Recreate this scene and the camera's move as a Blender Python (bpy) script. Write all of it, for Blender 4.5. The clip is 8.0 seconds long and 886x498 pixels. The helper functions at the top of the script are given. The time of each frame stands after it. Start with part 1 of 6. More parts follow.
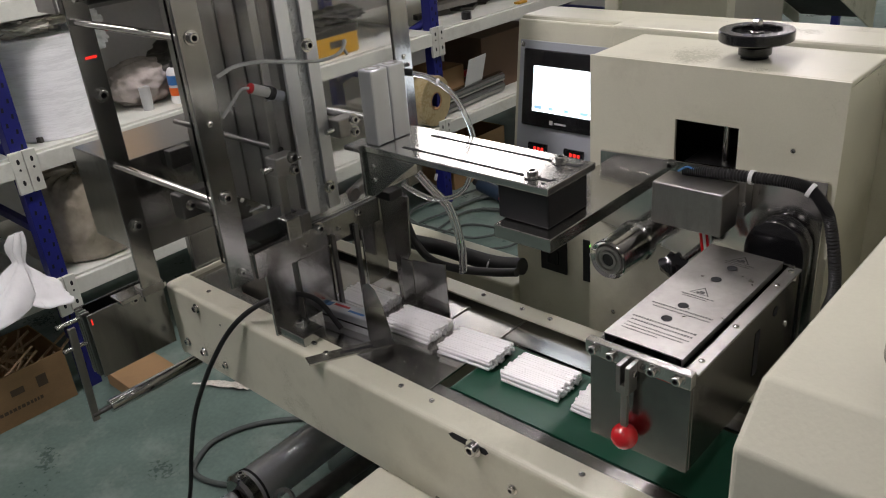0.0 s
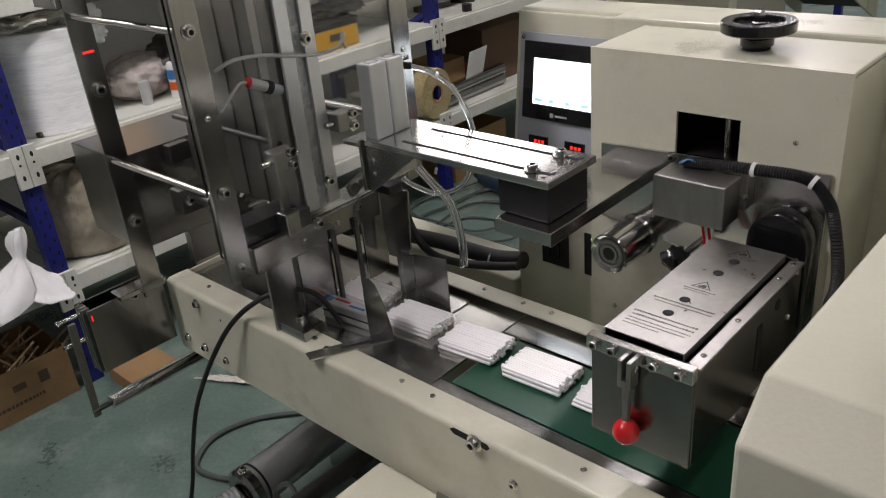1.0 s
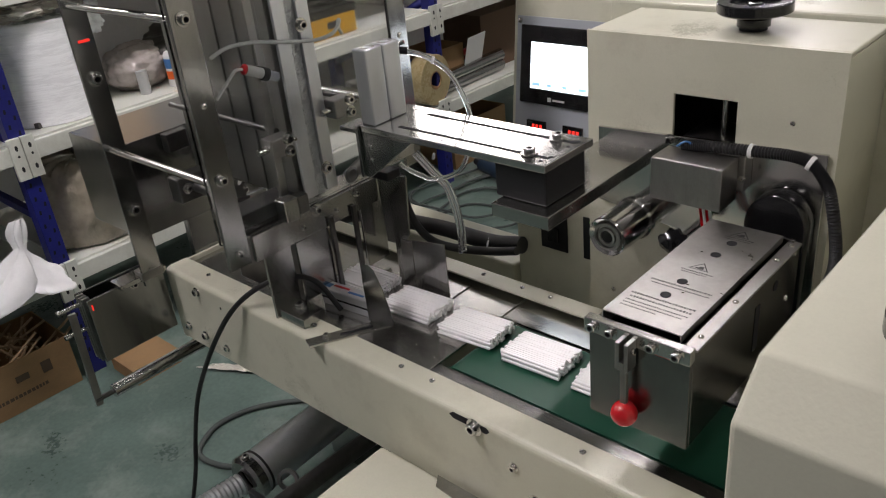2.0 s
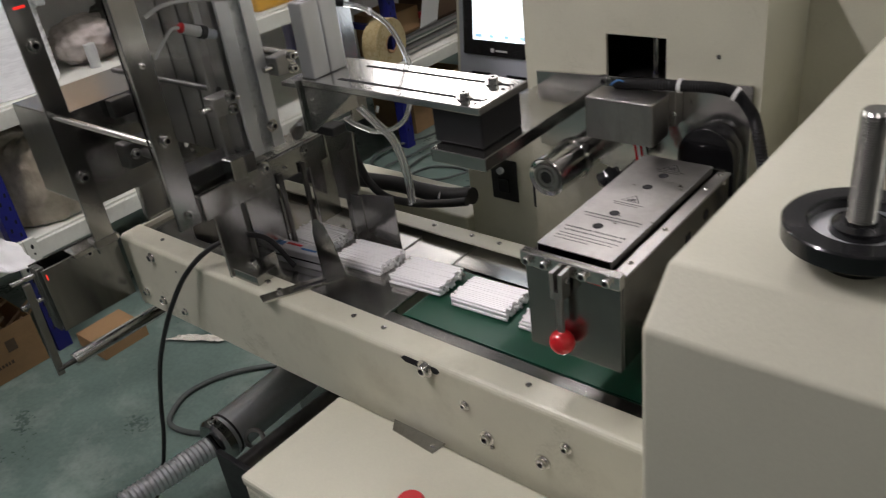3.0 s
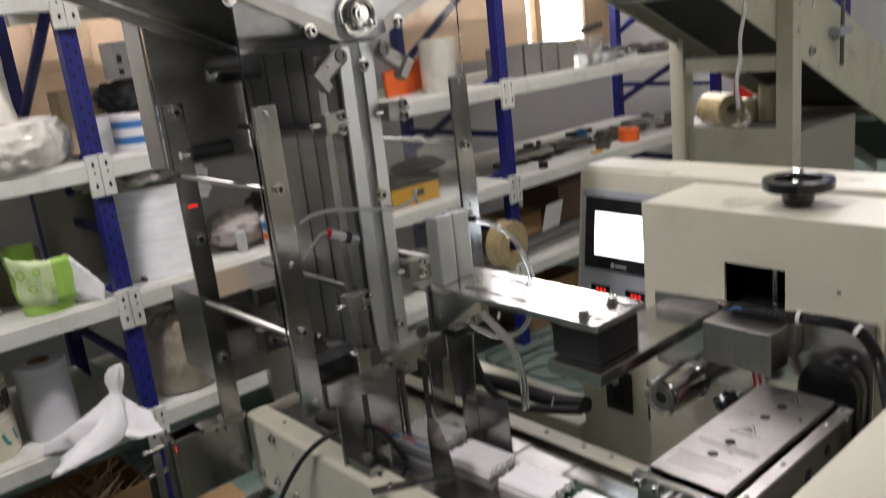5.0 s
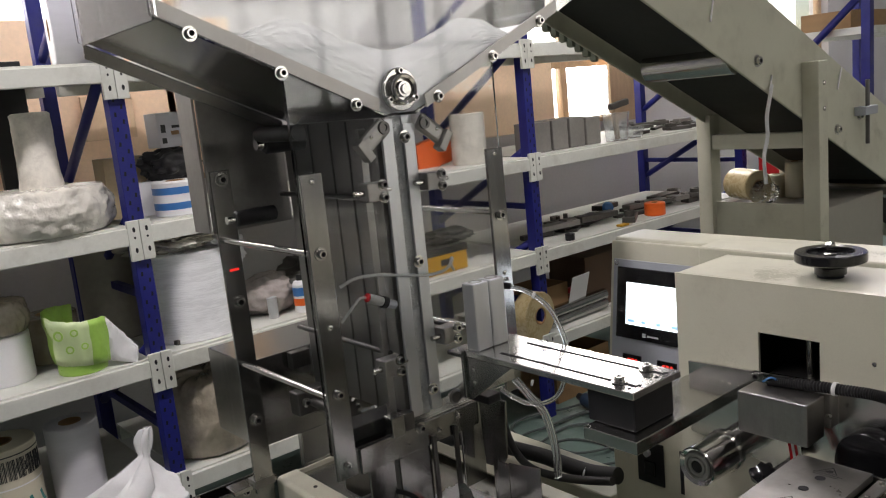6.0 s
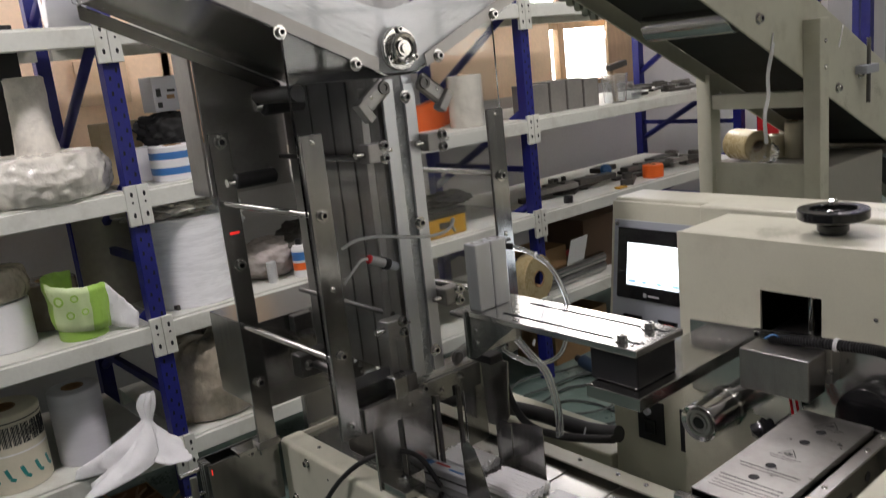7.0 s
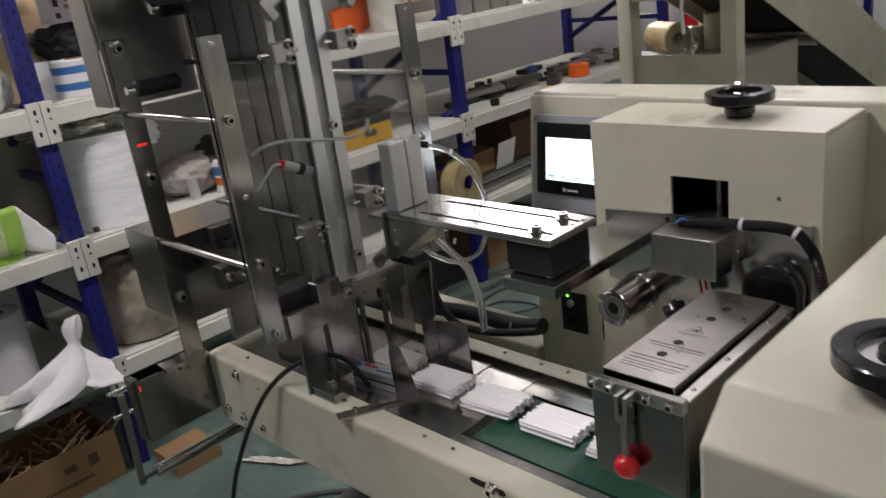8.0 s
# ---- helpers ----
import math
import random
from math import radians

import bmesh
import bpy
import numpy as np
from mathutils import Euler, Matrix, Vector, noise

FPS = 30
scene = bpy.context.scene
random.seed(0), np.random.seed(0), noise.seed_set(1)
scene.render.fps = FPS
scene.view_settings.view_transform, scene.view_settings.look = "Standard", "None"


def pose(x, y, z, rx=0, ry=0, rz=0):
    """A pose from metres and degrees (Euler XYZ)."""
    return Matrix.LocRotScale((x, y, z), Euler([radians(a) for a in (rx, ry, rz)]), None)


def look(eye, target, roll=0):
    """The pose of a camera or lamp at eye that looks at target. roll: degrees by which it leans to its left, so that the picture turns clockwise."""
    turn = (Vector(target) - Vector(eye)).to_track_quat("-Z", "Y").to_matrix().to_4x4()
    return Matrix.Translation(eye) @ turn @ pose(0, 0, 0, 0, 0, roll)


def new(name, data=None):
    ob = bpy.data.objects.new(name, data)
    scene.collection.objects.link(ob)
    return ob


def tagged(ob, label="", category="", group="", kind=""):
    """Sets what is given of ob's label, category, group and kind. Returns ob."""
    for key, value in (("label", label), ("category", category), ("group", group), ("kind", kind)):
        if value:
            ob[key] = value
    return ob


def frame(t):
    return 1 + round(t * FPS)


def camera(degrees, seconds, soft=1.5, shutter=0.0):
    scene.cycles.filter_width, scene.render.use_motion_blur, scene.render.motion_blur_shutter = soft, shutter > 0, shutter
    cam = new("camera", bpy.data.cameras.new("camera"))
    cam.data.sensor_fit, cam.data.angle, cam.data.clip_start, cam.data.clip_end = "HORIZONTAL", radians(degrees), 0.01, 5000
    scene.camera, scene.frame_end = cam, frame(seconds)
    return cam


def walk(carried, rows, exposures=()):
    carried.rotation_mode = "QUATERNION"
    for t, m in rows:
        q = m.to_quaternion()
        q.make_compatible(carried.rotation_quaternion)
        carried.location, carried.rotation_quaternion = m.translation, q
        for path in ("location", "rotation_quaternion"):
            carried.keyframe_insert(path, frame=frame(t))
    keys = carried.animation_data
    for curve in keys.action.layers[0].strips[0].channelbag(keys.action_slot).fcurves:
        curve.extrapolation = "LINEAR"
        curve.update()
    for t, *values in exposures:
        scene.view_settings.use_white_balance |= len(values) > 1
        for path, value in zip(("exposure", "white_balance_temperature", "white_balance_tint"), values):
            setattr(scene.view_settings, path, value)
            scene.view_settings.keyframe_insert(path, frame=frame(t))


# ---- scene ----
cam = camera(57.1, 8.0, 1.1, 0.5)

PATH = [
    (0, (1.058, -0.916, 1.674), (-0.195, 0.37, 0.793), -5.1),
    (0.5, (1.057, -0.913, 1.673), (-0.198, 0.368, 0.786), -5.2),
    (1, (1.055, -0.907, 1.673), (-0.198, 0.368, 0.776), -5.5),
    (2.5, (1.075, -0.905, 1.659), (-0.162, 0.348, 0.71), -7.0),
    (2.8, (1.102, -0.905, 1.645), (-0.109, 0.354, 0.672), -7.7),
    (3, (1.122, -0.907, 1.641), (-0.062, 0.363, 0.649), -8.1),
    (3.3, (1.147, -0.906, 1.637), (-0.02, 0.371, 0.633), -8.0),
    (3.5, (1.15, -0.918, 1.644), (-0.032, 0.35, 0.647), -7.6),
    (4, (1.129, -0.936, 1.666), (-0.188, 0.256, 0.748), -6.7),
    (4.5, (1.121, -0.937, 1.671), (-0.294, 0.236, 0.882), -6.6),
    (5, (1.152, -0.945, 1.694), (-0.316, 0.302, 1.157), -6.4),
    (5.2, (1.159, -0.966, 1.687), (-0.328, 0.297, 1.248), -5.7),
    (6.3, (1.163, -0.996, 1.698), (-0.362, 0.247, 1.338), -5.6),
    (6.5, (1.161, -1.0, 1.697), (-0.362, 0.242, 1.325), -5.6),
    (7, (1.155, -0.999, 1.688), (-0.354, 0.237, 1.243), -6.1),
    (7.5, (1.159, -0.982, 1.675), (-0.292, 0.269, 1.1), -7.1),
    (8, (1.175, -0.968, 1.659), (-0.203, 0.318, 0.99), -7.9),
]
walk(cam, [(t, look(eye, target, roll)) for t, eye, target, roll in PATH], [(0, -0.05), (1, -0.05), (2.5, -0.05), (3.5, -0.15), (4.5, 0.05), (5.0, 0.06), (6.5, -0.22), (8, -0.24)])

# ---- light ----
world = bpy.data.worlds.new("world")
scene.world = world
world.use_nodes = True
sky = world.node_tree.nodes.new("ShaderNodeTexSky")
sky.sky_type, sky.sun_disc = "NISHITA", False
sky.sun_elevation, sky.sun_rotation = radians(38), radians(-60)
world.node_tree.links.new(sky.outputs[0], world.node_tree.nodes["Background"].inputs[0])
world.node_tree.nodes["Background"].inputs[1].default_value = 0.1


def area_lamp(name, place, target, w, h, watts, colour):
    data = bpy.data.lights.new(name, "AREA")
    data.shape, data.size, data.size_y, data.energy, data.color = "RECTANGLE", w, h, watts, colour
    ob = new(name, data)
    ob.matrix_world = look(place, target)
    return ob


TUBES = [(-0.6, -1.3, 62), (-0.5, 1.7, 48), (1.5, -2.4, 7), (1.5, 1.2, 7), (-1.5, 6.3, 44), (3.6, 0.0, 8)]
TUBE_Z = 3.5
for tx, ty, watts in TUBES:
    area_lamp("tube_light", (tx, ty, TUBE_Z - 0.07), (tx, ty, 0), 0.16, 1.25, watts, (1.0, 0.925, 0.955))
for wy in (-0.1, 3.55, 6.4):
    area_lamp("window_light", (-2.77, wy, 2.35), (0.5, wy - 0.6, 1.0), 1.4, 1.3, 40, (1.0, 0.945, 0.95))

# ---- materials ----


def mat(name, colour, rough=0.5, metal=0.0, vary=0.12, scale=6.0, grain=60.0, bump=0.15, stretch=(1, 1, 1), dirt=None, dirt_amount=0.0,
        transmission=0.0, ior=1.45, coat=0.0, rough_vary=0.12, emit=0.0, depth=0.001, sss=0.0):
    m = bpy.data.materials.new(name)
    m.use_nodes = True
    nt = m.node_tree
    n, ln = nt.nodes, nt.links
    b = n["Principled BSDF"]
    tc = n.new("ShaderNodeTexCoord")
    mp = n.new("ShaderNodeMapping")
    mp.inputs["Scale"].default_value = stretch
    ln.new(tc.outputs["Object"], mp.inputs["Vector"])
    info = n.new("ShaderNodeObjectInfo")
    big, fine = n.new("ShaderNodeTexNoise"), n.new("ShaderNodeTexNoise")
    big.noise_dimensions = "4D"
    ln.new(info.outputs["Random"], big.inputs["W"])
    for tex, s, d in ((big, scale, 5.0), (fine, grain, 3.0)):
        tex.inputs["Scale"].default_value, tex.inputs["Detail"].default_value = s, d
        ln.new(mp.outputs["Vector"], tex.inputs["Vector"])
    both = n.new("ShaderNodeMath")
    both.operation = "ADD"
    ln.new(big.outputs["Fac"], both.inputs[0])
    half = n.new("ShaderNodeMath")
    half.operation = "MULTIPLY"
    half.inputs[1].default_value = 0.5
    ln.new(fine.outputs["Fac"], half.inputs[0])
    ln.new(half.outputs[0], both.inputs[1])
    ramp = n.new("ShaderNodeMapRange")
    ramp.inputs["From Min"].default_value, ramp.inputs["From Max"].default_value = 0.45, 1.05
    ramp.inputs["To Min"].default_value, ramp.inputs["To Max"].default_value = 1 - vary, 1 + vary
    ln.new(both.outputs[0], ramp.inputs["Value"])
    mul = n.new("ShaderNodeVectorMath")
    mul.operation = "SCALE"
    mul.inputs[0].default_value = colour
    ln.new(ramp.outputs[0], mul.inputs["Scale"])
    out = mul.outputs[0]
    if dirt:
        spot = n.new("ShaderNodeTexNoise")
        spot.inputs["Scale"].default_value, spot.inputs["Detail"].default_value, spot.inputs["Roughness"].default_value = scale * 0.8, 8.0, 0.68
        ln.new(tc.outputs["Object"], spot.inputs["Vector"])
        sr = n.new("ShaderNodeMapRange")
        sr.inputs["From Min"].default_value, sr.inputs["From Max"].default_value = 0.50, 0.72
        sr.inputs["To Max"].default_value = dirt_amount
        ln.new(spot.outputs["Fac"], sr.inputs["Value"])
        mix = n.new("ShaderNodeMix")
        mix.data_type = "RGBA"
        ln.new(sr.outputs[0], mix.inputs["Factor"])
        ln.new(out, mix.inputs["A"])
        mix.inputs["B"].default_value = (*dirt, 1)
        out = mix.outputs["Result"]
    ln.new(out, b.inputs["Base Color"])
    rr = n.new("ShaderNodeMapRange")
    rr.inputs["From Min"].default_value, rr.inputs["From Max"].default_value = 0.4, 1.1
    rr.inputs["To Min"].default_value, rr.inputs["To Max"].default_value = max(0.02, rough - rough_vary), min(1, rough + rough_vary)
    ln.new(both.outputs[0], rr.inputs["Value"])
    ln.new(rr.outputs[0], b.inputs["Roughness"])
    if bump:
        bp = n.new("ShaderNodeBump")
        bp.inputs["Strength"].default_value, bp.inputs["Distance"].default_value = bump, depth
        ln.new(fine.outputs["Fac"], bp.inputs["Height"])
        ln.new(bp.outputs[0], b.inputs["Normal"])
    b.inputs["Metallic"].default_value, b.inputs["IOR"].default_value = metal, ior
    b.inputs["Transmission Weight"].default_value, b.inputs["Coat Weight"].default_value = transmission, coat
    b.inputs["Subsurface Weight"].default_value = sss
    if emit:
        b.inputs["Emission Color"].default_value, b.inputs["Emission Strength"].default_value = (*colour, 1), emit
    return m


CREAM = mat("cream_enamel", (0.56, 0.55, 0.44), 0.33, 0, 0.06, 9, 420, 0.14, depth=0.0006, dirt=(0.25, 0.23, 0.16), dirt_amount=0.3)
CREAM_GLOSS = mat("cream_gloss_enamel", (0.57, 0.56, 0.455), 0.17, 0, 0.05, 4, 240, 0.35, rough_vary=0.04, depth=0.0006, dirt=(0.3, 0.28, 0.22), dirt_amount=0.12)
GREY_PANEL = mat("grey_panel_paint", (0.36, 0.38, 0.42), 0.45, 0, 0.06, 6, 300, 0.08)
STEEL = mat("brushed_stainless", (0.38, 0.375, 0.365), 0.19, 1, 0.14, 3.0, 60, 0.05, stretch=(30, 30, 0.8), rough_vary=0.035)
# darker copy of the stainless; its colour holds the box's dark reflection
SEAL_STEEL = mat("box_stainless_dark_reflection", (0.27, 0.265, 0.255), 0.22, 1, 0.12, 9, 90, 0.03, rough_vary=0.05, dirt=(0.14, 0.135, 0.13), dirt_amount=0.3)
STEEL_FLAT = mat("ground_stainless_sheet", (0.52, 0.51, 0.49), 0.2, 1, 0.1, 4, 30, 0.02, stretch=(0.8, 9, 9), rough_vary=0.1, dirt=(0.3, 0.28, 0.25), dirt_amount=0.2)
BRIGHT = mat("polished_steel", (0.62, 0.61, 0.59), 0.16, 1, 0.06, 12, 160, 0.03, rough_vary=0.06)
SATIN = mat("satin_stainless_cover", (0.37, 0.36, 0.345), 0.38, 1, 0.12, 18, 90, 0.03, stretch=(6, 1, 1), rough_vary=0.1, dirt=(0.2, 0.19, 0.17), dirt_amount=0.35)
DARK_STEEL = mat("dull_dark_steel", (0.16, 0.155, 0.15), 0.38, 1, 0.25, 9, 80, 0.08)
ALU = mat("anodised_aluminium", (0.66, 0.67, 0.69), 0.36, 0.9, 0.06, 8, 200, 0.05, stretch=(8, 8, 0.6))
BLACK = mat("black_plastic", (0.012, 0.012, 0.013), 0.42, 0, 0.2, 20, 200, 0.12)
BLACK_GLOSS = mat("black_bakelite", (0.008, 0.008, 0.009), 0.2, 0, 0.2, 20, 200, 0.04, coat=0.3)
RUBBER = mat("black_cable_rubber", (0.014, 0.014, 0.015), 0.5, 0, 0.2, 30, 300, 0.1)
GREY_CABLE = mat("grey_cable_sheath", (0.42, 0.43, 0.42), 0.45, 0, 0.1, 30, 300, 0.05)
DUST_CABLE = mat("dusty_floor_cable", (0.06, 0.07, 0.065), 0.6, 0, 0.2, 30, 300, 0.05)
BELT = mat("green_pvc_belt", (0.006, 0.06, 0.032), 0.4, 0, 0.12, 8, 500, 0.15, depth=0.0005)
BELT_EDGE = mat("pale_belt_stitch", (0.25, 0.33, 0.27), 0.6)
STICK = mat("white_plastic_stick", (0.97, 0.96, 0.96), 0.32, 0, 0.02, 30, 300, 0.04)
HEAP = mat("loose_white_sticks", (0.90, 0.91, 0.91), 0.5, 0, 0.06, 9, 430, 0.4, depth=0.003)
STACK = mat("stacked_stick_ends", (0.80, 0.81, 0.80), 0.55, 0, 0.10, 14, 330, 1.0, depth=0.004)
RED_GLOSS = mat("red_knob_plastic", (0.55, 0.012, 0.018), 0.16, 0, 0.05, 20, 200, 0.02, coat=0.5)
RED_MATTE = mat("red_button_plastic", (0.5, 0.02, 0.025), 0.35, 0, 0.05, 20, 200, 0.02)
ACRYLIC = mat("clear_acrylic", (0.97, 0.98, 0.98), 0.03, 0, 0.0, 3, 60, 0, transmission=1.0, ior=1.46, rough_vary=0.015)
TUBE = mat("clear_air_tube", (0.9, 0.92, 0.92), 0.08, 0, 0.02, 3, 60, 0, transmission=0.92, ior=1.25)
SCREEN = mat("lit_screen", (0.86, 0.93, 1.0), 0.3, 0, 0, 3, 60, 0, emit=2.2)
SCREEN_BAR = mat("lit_screen_bar", (0.35, 0.6, 0.95), 0.3, 0, 0, 3, 60, 0, emit=1.0)
LED_RED = mat("red_led", (1.0, 0.03, 0.02), 0.3, 0, 0, 3, 60, 0, emit=1.0)
LED_GREEN = mat("green_led", (0.2, 1.0, 0.05), 0.3, 0, 0, 3, 60, 0, emit=4.0)
INK = mat("engraved_ink", (0.05, 0.05, 0.05), 0.6, 0.3, 0.1, 60, 300, 0)
WHITE_INK = mat("white_print", (0.6, 0.6, 0.6), 0.6)
BLUE = mat("blue_rack_paint", (0.010, 0.013, 0.15), 0.45, 0, 0.25, 7, 120, 0.1, dirt=(0.10, 0.10, 0.18), dirt_amount=0.18)
RACK_WHITE = mat("white_rack_paint", (0.62, 0.63, 0.57), 0.45, 0, 0.08, 5, 90, 0.08, dirt=(0.3, 0.28, 0.22), dirt_amount=0.5)
# near-black for the shade inside holes, slots and openings; also the oil stain
HOLE = mat("hole_shade_and_stain", (0.01, 0.01, 0.012), 0.8)
FLOOR = mat("green_floor_paint", (0.105, 0.15, 0.13), 0.36, 0, 0.34, 5.5, 70, 0.2, dirt=(0.27, 0.315, 0.28), dirt_amount=0.7, rough_vary=0.16)
# for walls out of view, kept dark to cut bounce and deepen reflections
DIM = mat("darkened_unseen_wall", (0.22, 0.22, 0.22), 0.8, 0, 0.1, 1.2, 50, 0.2)
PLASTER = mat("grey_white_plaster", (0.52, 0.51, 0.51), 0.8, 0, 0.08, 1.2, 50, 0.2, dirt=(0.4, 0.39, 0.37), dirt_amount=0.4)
# ceiling out of view, its colour lowered to reduce bounced light
CEIL = mat("darkened_ceiling_sheet", (0.3, 0.3, 0.3), 0.8, 0, 0.06, 1.0, 40, 0.1)
BOARD = mat("peach_board", (0.92, 0.68, 0.47), 0.6, 0, 0.12, 3, 60, 0.1)
WOOD = mat("pale_timber", (0.42, 0.29, 0.17), 0.6, 0, 0.2, 4, 40, 0.2, stretch=(6, 6, 1))
CARD = mat("brown_cardboard", (0.30, 0.185, 0.09), 0.75, 0, 0.14, 7, 160, 0.2, stretch=(1, 1, 3), dirt=(0.16, 0.1, 0.05), dirt_amount=0.35)
PAPER = mat("white_paper", (0.74, 0.74, 0.74), 0.55, 0, 0.05, 5, 120, 0.08)
PAPER_GREY = mat("grey_white_roll_paper", (0.55, 0.55, 0.58), 0.5, 0, 0.06, 5, 90, 0.1, stretch=(1, 1, 10))
CREAMY = mat("cream_label_film", (0.62, 0.58, 0.45), 0.4, 0, 0.06, 6, 90, 0.05)
FILM = mat("milky_film_roll", (0.90, 0.91, 0.92), 0.28, 0, 0.10, 5, 26, 0.35, stretch=(1, 1, 8), depth=0.004)
WRAP = mat("dusty_clear_wrap", (0.60, 0.58, 0.51), 0.16, 0, 0.3, 7, 20, 0.9, depth=0.014, coat=0.5)
WRAP_BROWN = mat("brown_film_under_wrap", (0.32, 0.28, 0.215), 0.2, 0, 0.35, 9, 30, 0.7, depth=0.010, coat=0.7)
CARTON_INK = mat("carton_print", (0.10, 0.07, 0.045), 0.7)
GREEN_LABEL = mat("green_label_film", (0.33, 0.55, 0.10), 0.35, 0, 0.15, 6, 80, 0.05)
PALE_LABEL = mat("pale_green_label_film", (0.58, 0.70, 0.38), 0.35, 0, 0.06, 6, 80, 0.05)
BLUE_LABEL = mat("blue_print", (0.05, 0.17, 0.42), 0.4, 0, 0.1)
TEAL_INK = mat("teal_print", (0.03, 0.22, 0.2), 0.4, 0, 0.1)
YELLOW = mat("yellow_plastic", (0.55, 0.30, 0.02), 0.4, 0, 0.1)
ORANGE = mat("orange_plastic", (0.75, 0.13, 0.02), 0.4, 0, 0.1)
DULL = mat("oily_tool_steel", (0.10, 0.095, 0.085), 0.5, 0.6, 0.35, 9, 60, 0.2)
GREYBOX = mat("grey_painted_block", (0.20, 0.19, 0.17), 0.55, 0, 0.2)
DAY = mat("bright_daylight", (1.0, 0.97, 0.92), 0.5, 0, 0, 3, 60, 0, emit=2.6)
LAMP = mat("tube_glow", (1.0, 0.96, 0.9), 0.5, 0, 0, 3, 60, 0, emit=6.0)
TAPE = mat("amber_tape_roll", (0.42, 0.34, 0.18), 0.3, 0, 0.15, 6, 60, 0.1, coat=0.3)
PINK = mat("pink_brown_wrap", (0.38, 0.34, 0.315), 0.2, 0, 0.2, 8, 60, 0.3)

# ---- small builders ----


def bm_new():
    return bmesh.new()


def box(bm, x0, x1, y0, y1, z0, z1, bevel=0.0, seg=2):
    g = bmesh.ops.create_cube(bm, size=1.0)
    for v in g["verts"]:
        v.co = Vector(((x0 + x1) / 2 + v.co.x * (x1 - x0), (y0 + y1) / 2 + v.co.y * (y1 - y0), (z0 + z1) / 2 + v.co.z * (z1 - z0)))
    if bevel:
        es = list({e for v in g["verts"] for e in v.link_edges})
        bmesh.ops.bevel(bm, geom=es, offset=bevel, segments=seg, affect="EDGES", profile=0.5)
    return bm


def obox(bm, m, sx, sy, sz, bevel=0.0):
    g = bmesh.ops.create_cube(bm, size=1.0)
    vs = g["verts"]
    for v in vs:
        v.co = Vector((v.co.x * sx, v.co.y * sy, v.co.z * sz))
    if bevel:
        r = bmesh.ops.bevel(bm, geom=list({e for v in vs for e in v.link_edges}), offset=bevel, segments=2, affect="EDGES", profile=0.5)
        vs = list({v for f in r["faces"] for v in f.verts} | {v for v in vs if v.is_valid})
    for v in vs:
        v.co = m @ v.co
    return bm


def lathe(bm, prof, base, axis=(0, 0, 1), seg=24, mats=None):
    q = Vector((0, 0, 1)).rotation_difference(Vector(axis).normalized())
    seg = seg if seg <= 8 else max(seg, 18)
    rings = []
    for r, h in prof:
        if r < 1e-6:
            rings.append([bm.verts.new(Vector(base) + q @ Vector((0, 0, h)))])
        else:
            rings.append([bm.verts.new(Vector(base) + q @ Vector((r * math.cos(2 * math.pi * i / seg), r * math.sin(2 * math.pi * i / seg), h))) for i in range(seg)])
    for k, (a, b) in enumerate(zip(rings, rings[1:])):
        for i in range(seg):
            j = (i + 1) % seg
            if len(a) == 1 and len(b) == 1:
                continue
            if len(a) == 1:
                f = bm.faces.new((a[0], b[j], b[i]))
            elif len(b) == 1:
                f = bm.faces.new((a[i], a[j], b[0]))
            else:
                f = bm.faces.new((a[i], a[j], b[j], b[i]))
            f.smooth = True
            if mats:
                f.material_index = mats[k]
    return bm


def rod(bm, p0, p1, r, seg=16, chamfer=0.0):
    p0, p1 = Vector(p0), Vector(p1)
    h, c = (p1 - p0).length, chamfer
    prof = [(0, 0), (r - c, 0), (r, c), (r, h - c), (r - c, h), (0, h)] if c else [(0, 0), (r, 0), (r, 0), (r, h), (r, h), (0, h)]
    return lathe(bm, prof, p0, p1 - p0, seg)


def smooth_path(pts, n=6):
    pts = [Vector(p) for p in pts]
    ext = [2 * pts[0] - pts[1], *pts, 2 * pts[-1] - pts[-2]]
    out = []
    for i in range(1, len(ext) - 2):
        a, b, c, d = ext[i - 1 : i + 3]
        for k in range(n):
            t = k / n
            out.append(0.5 * (2 * b + (c - a) * t + (2 * a - 5 * b + 4 * c - d) * t * t + (3 * b - a - 3 * c + d) * t**3))
    return [*out, pts[-1]]


def sweep(bm, pts, r, seg=8, n=6, rib=0.0):
    seg = seg if seg <= 6 else max(seg, 16)
    path = smooth_path(pts, n)
    up, rings = None, []
    for i, p in enumerate(path):
        d = (path[min(i + 1, len(path) - 1)] - path[max(i - 1, 0)]).normalized()
        up = d.orthogonal() if up is None else (up - d * up.dot(d))
        up.normalize()
        side = d.cross(up)
        rr = r * (1 - rib * (i % 2))
        rings.append([bm.verts.new(p + rr * (math.cos(2 * math.pi * k / seg) * up + math.sin(2 * math.pi * k / seg) * side)) for k in range(seg)])
    for a, b in zip(rings, rings[1:]):
        for k in range(seg):
            bm.faces.new((a[k], a[(k + 1) % seg], b[(k + 1) % seg], b[k])).smooth = True
    bm.faces.new(rings[0][::-1])
    bm.faces.new(rings[-1])
    return bm


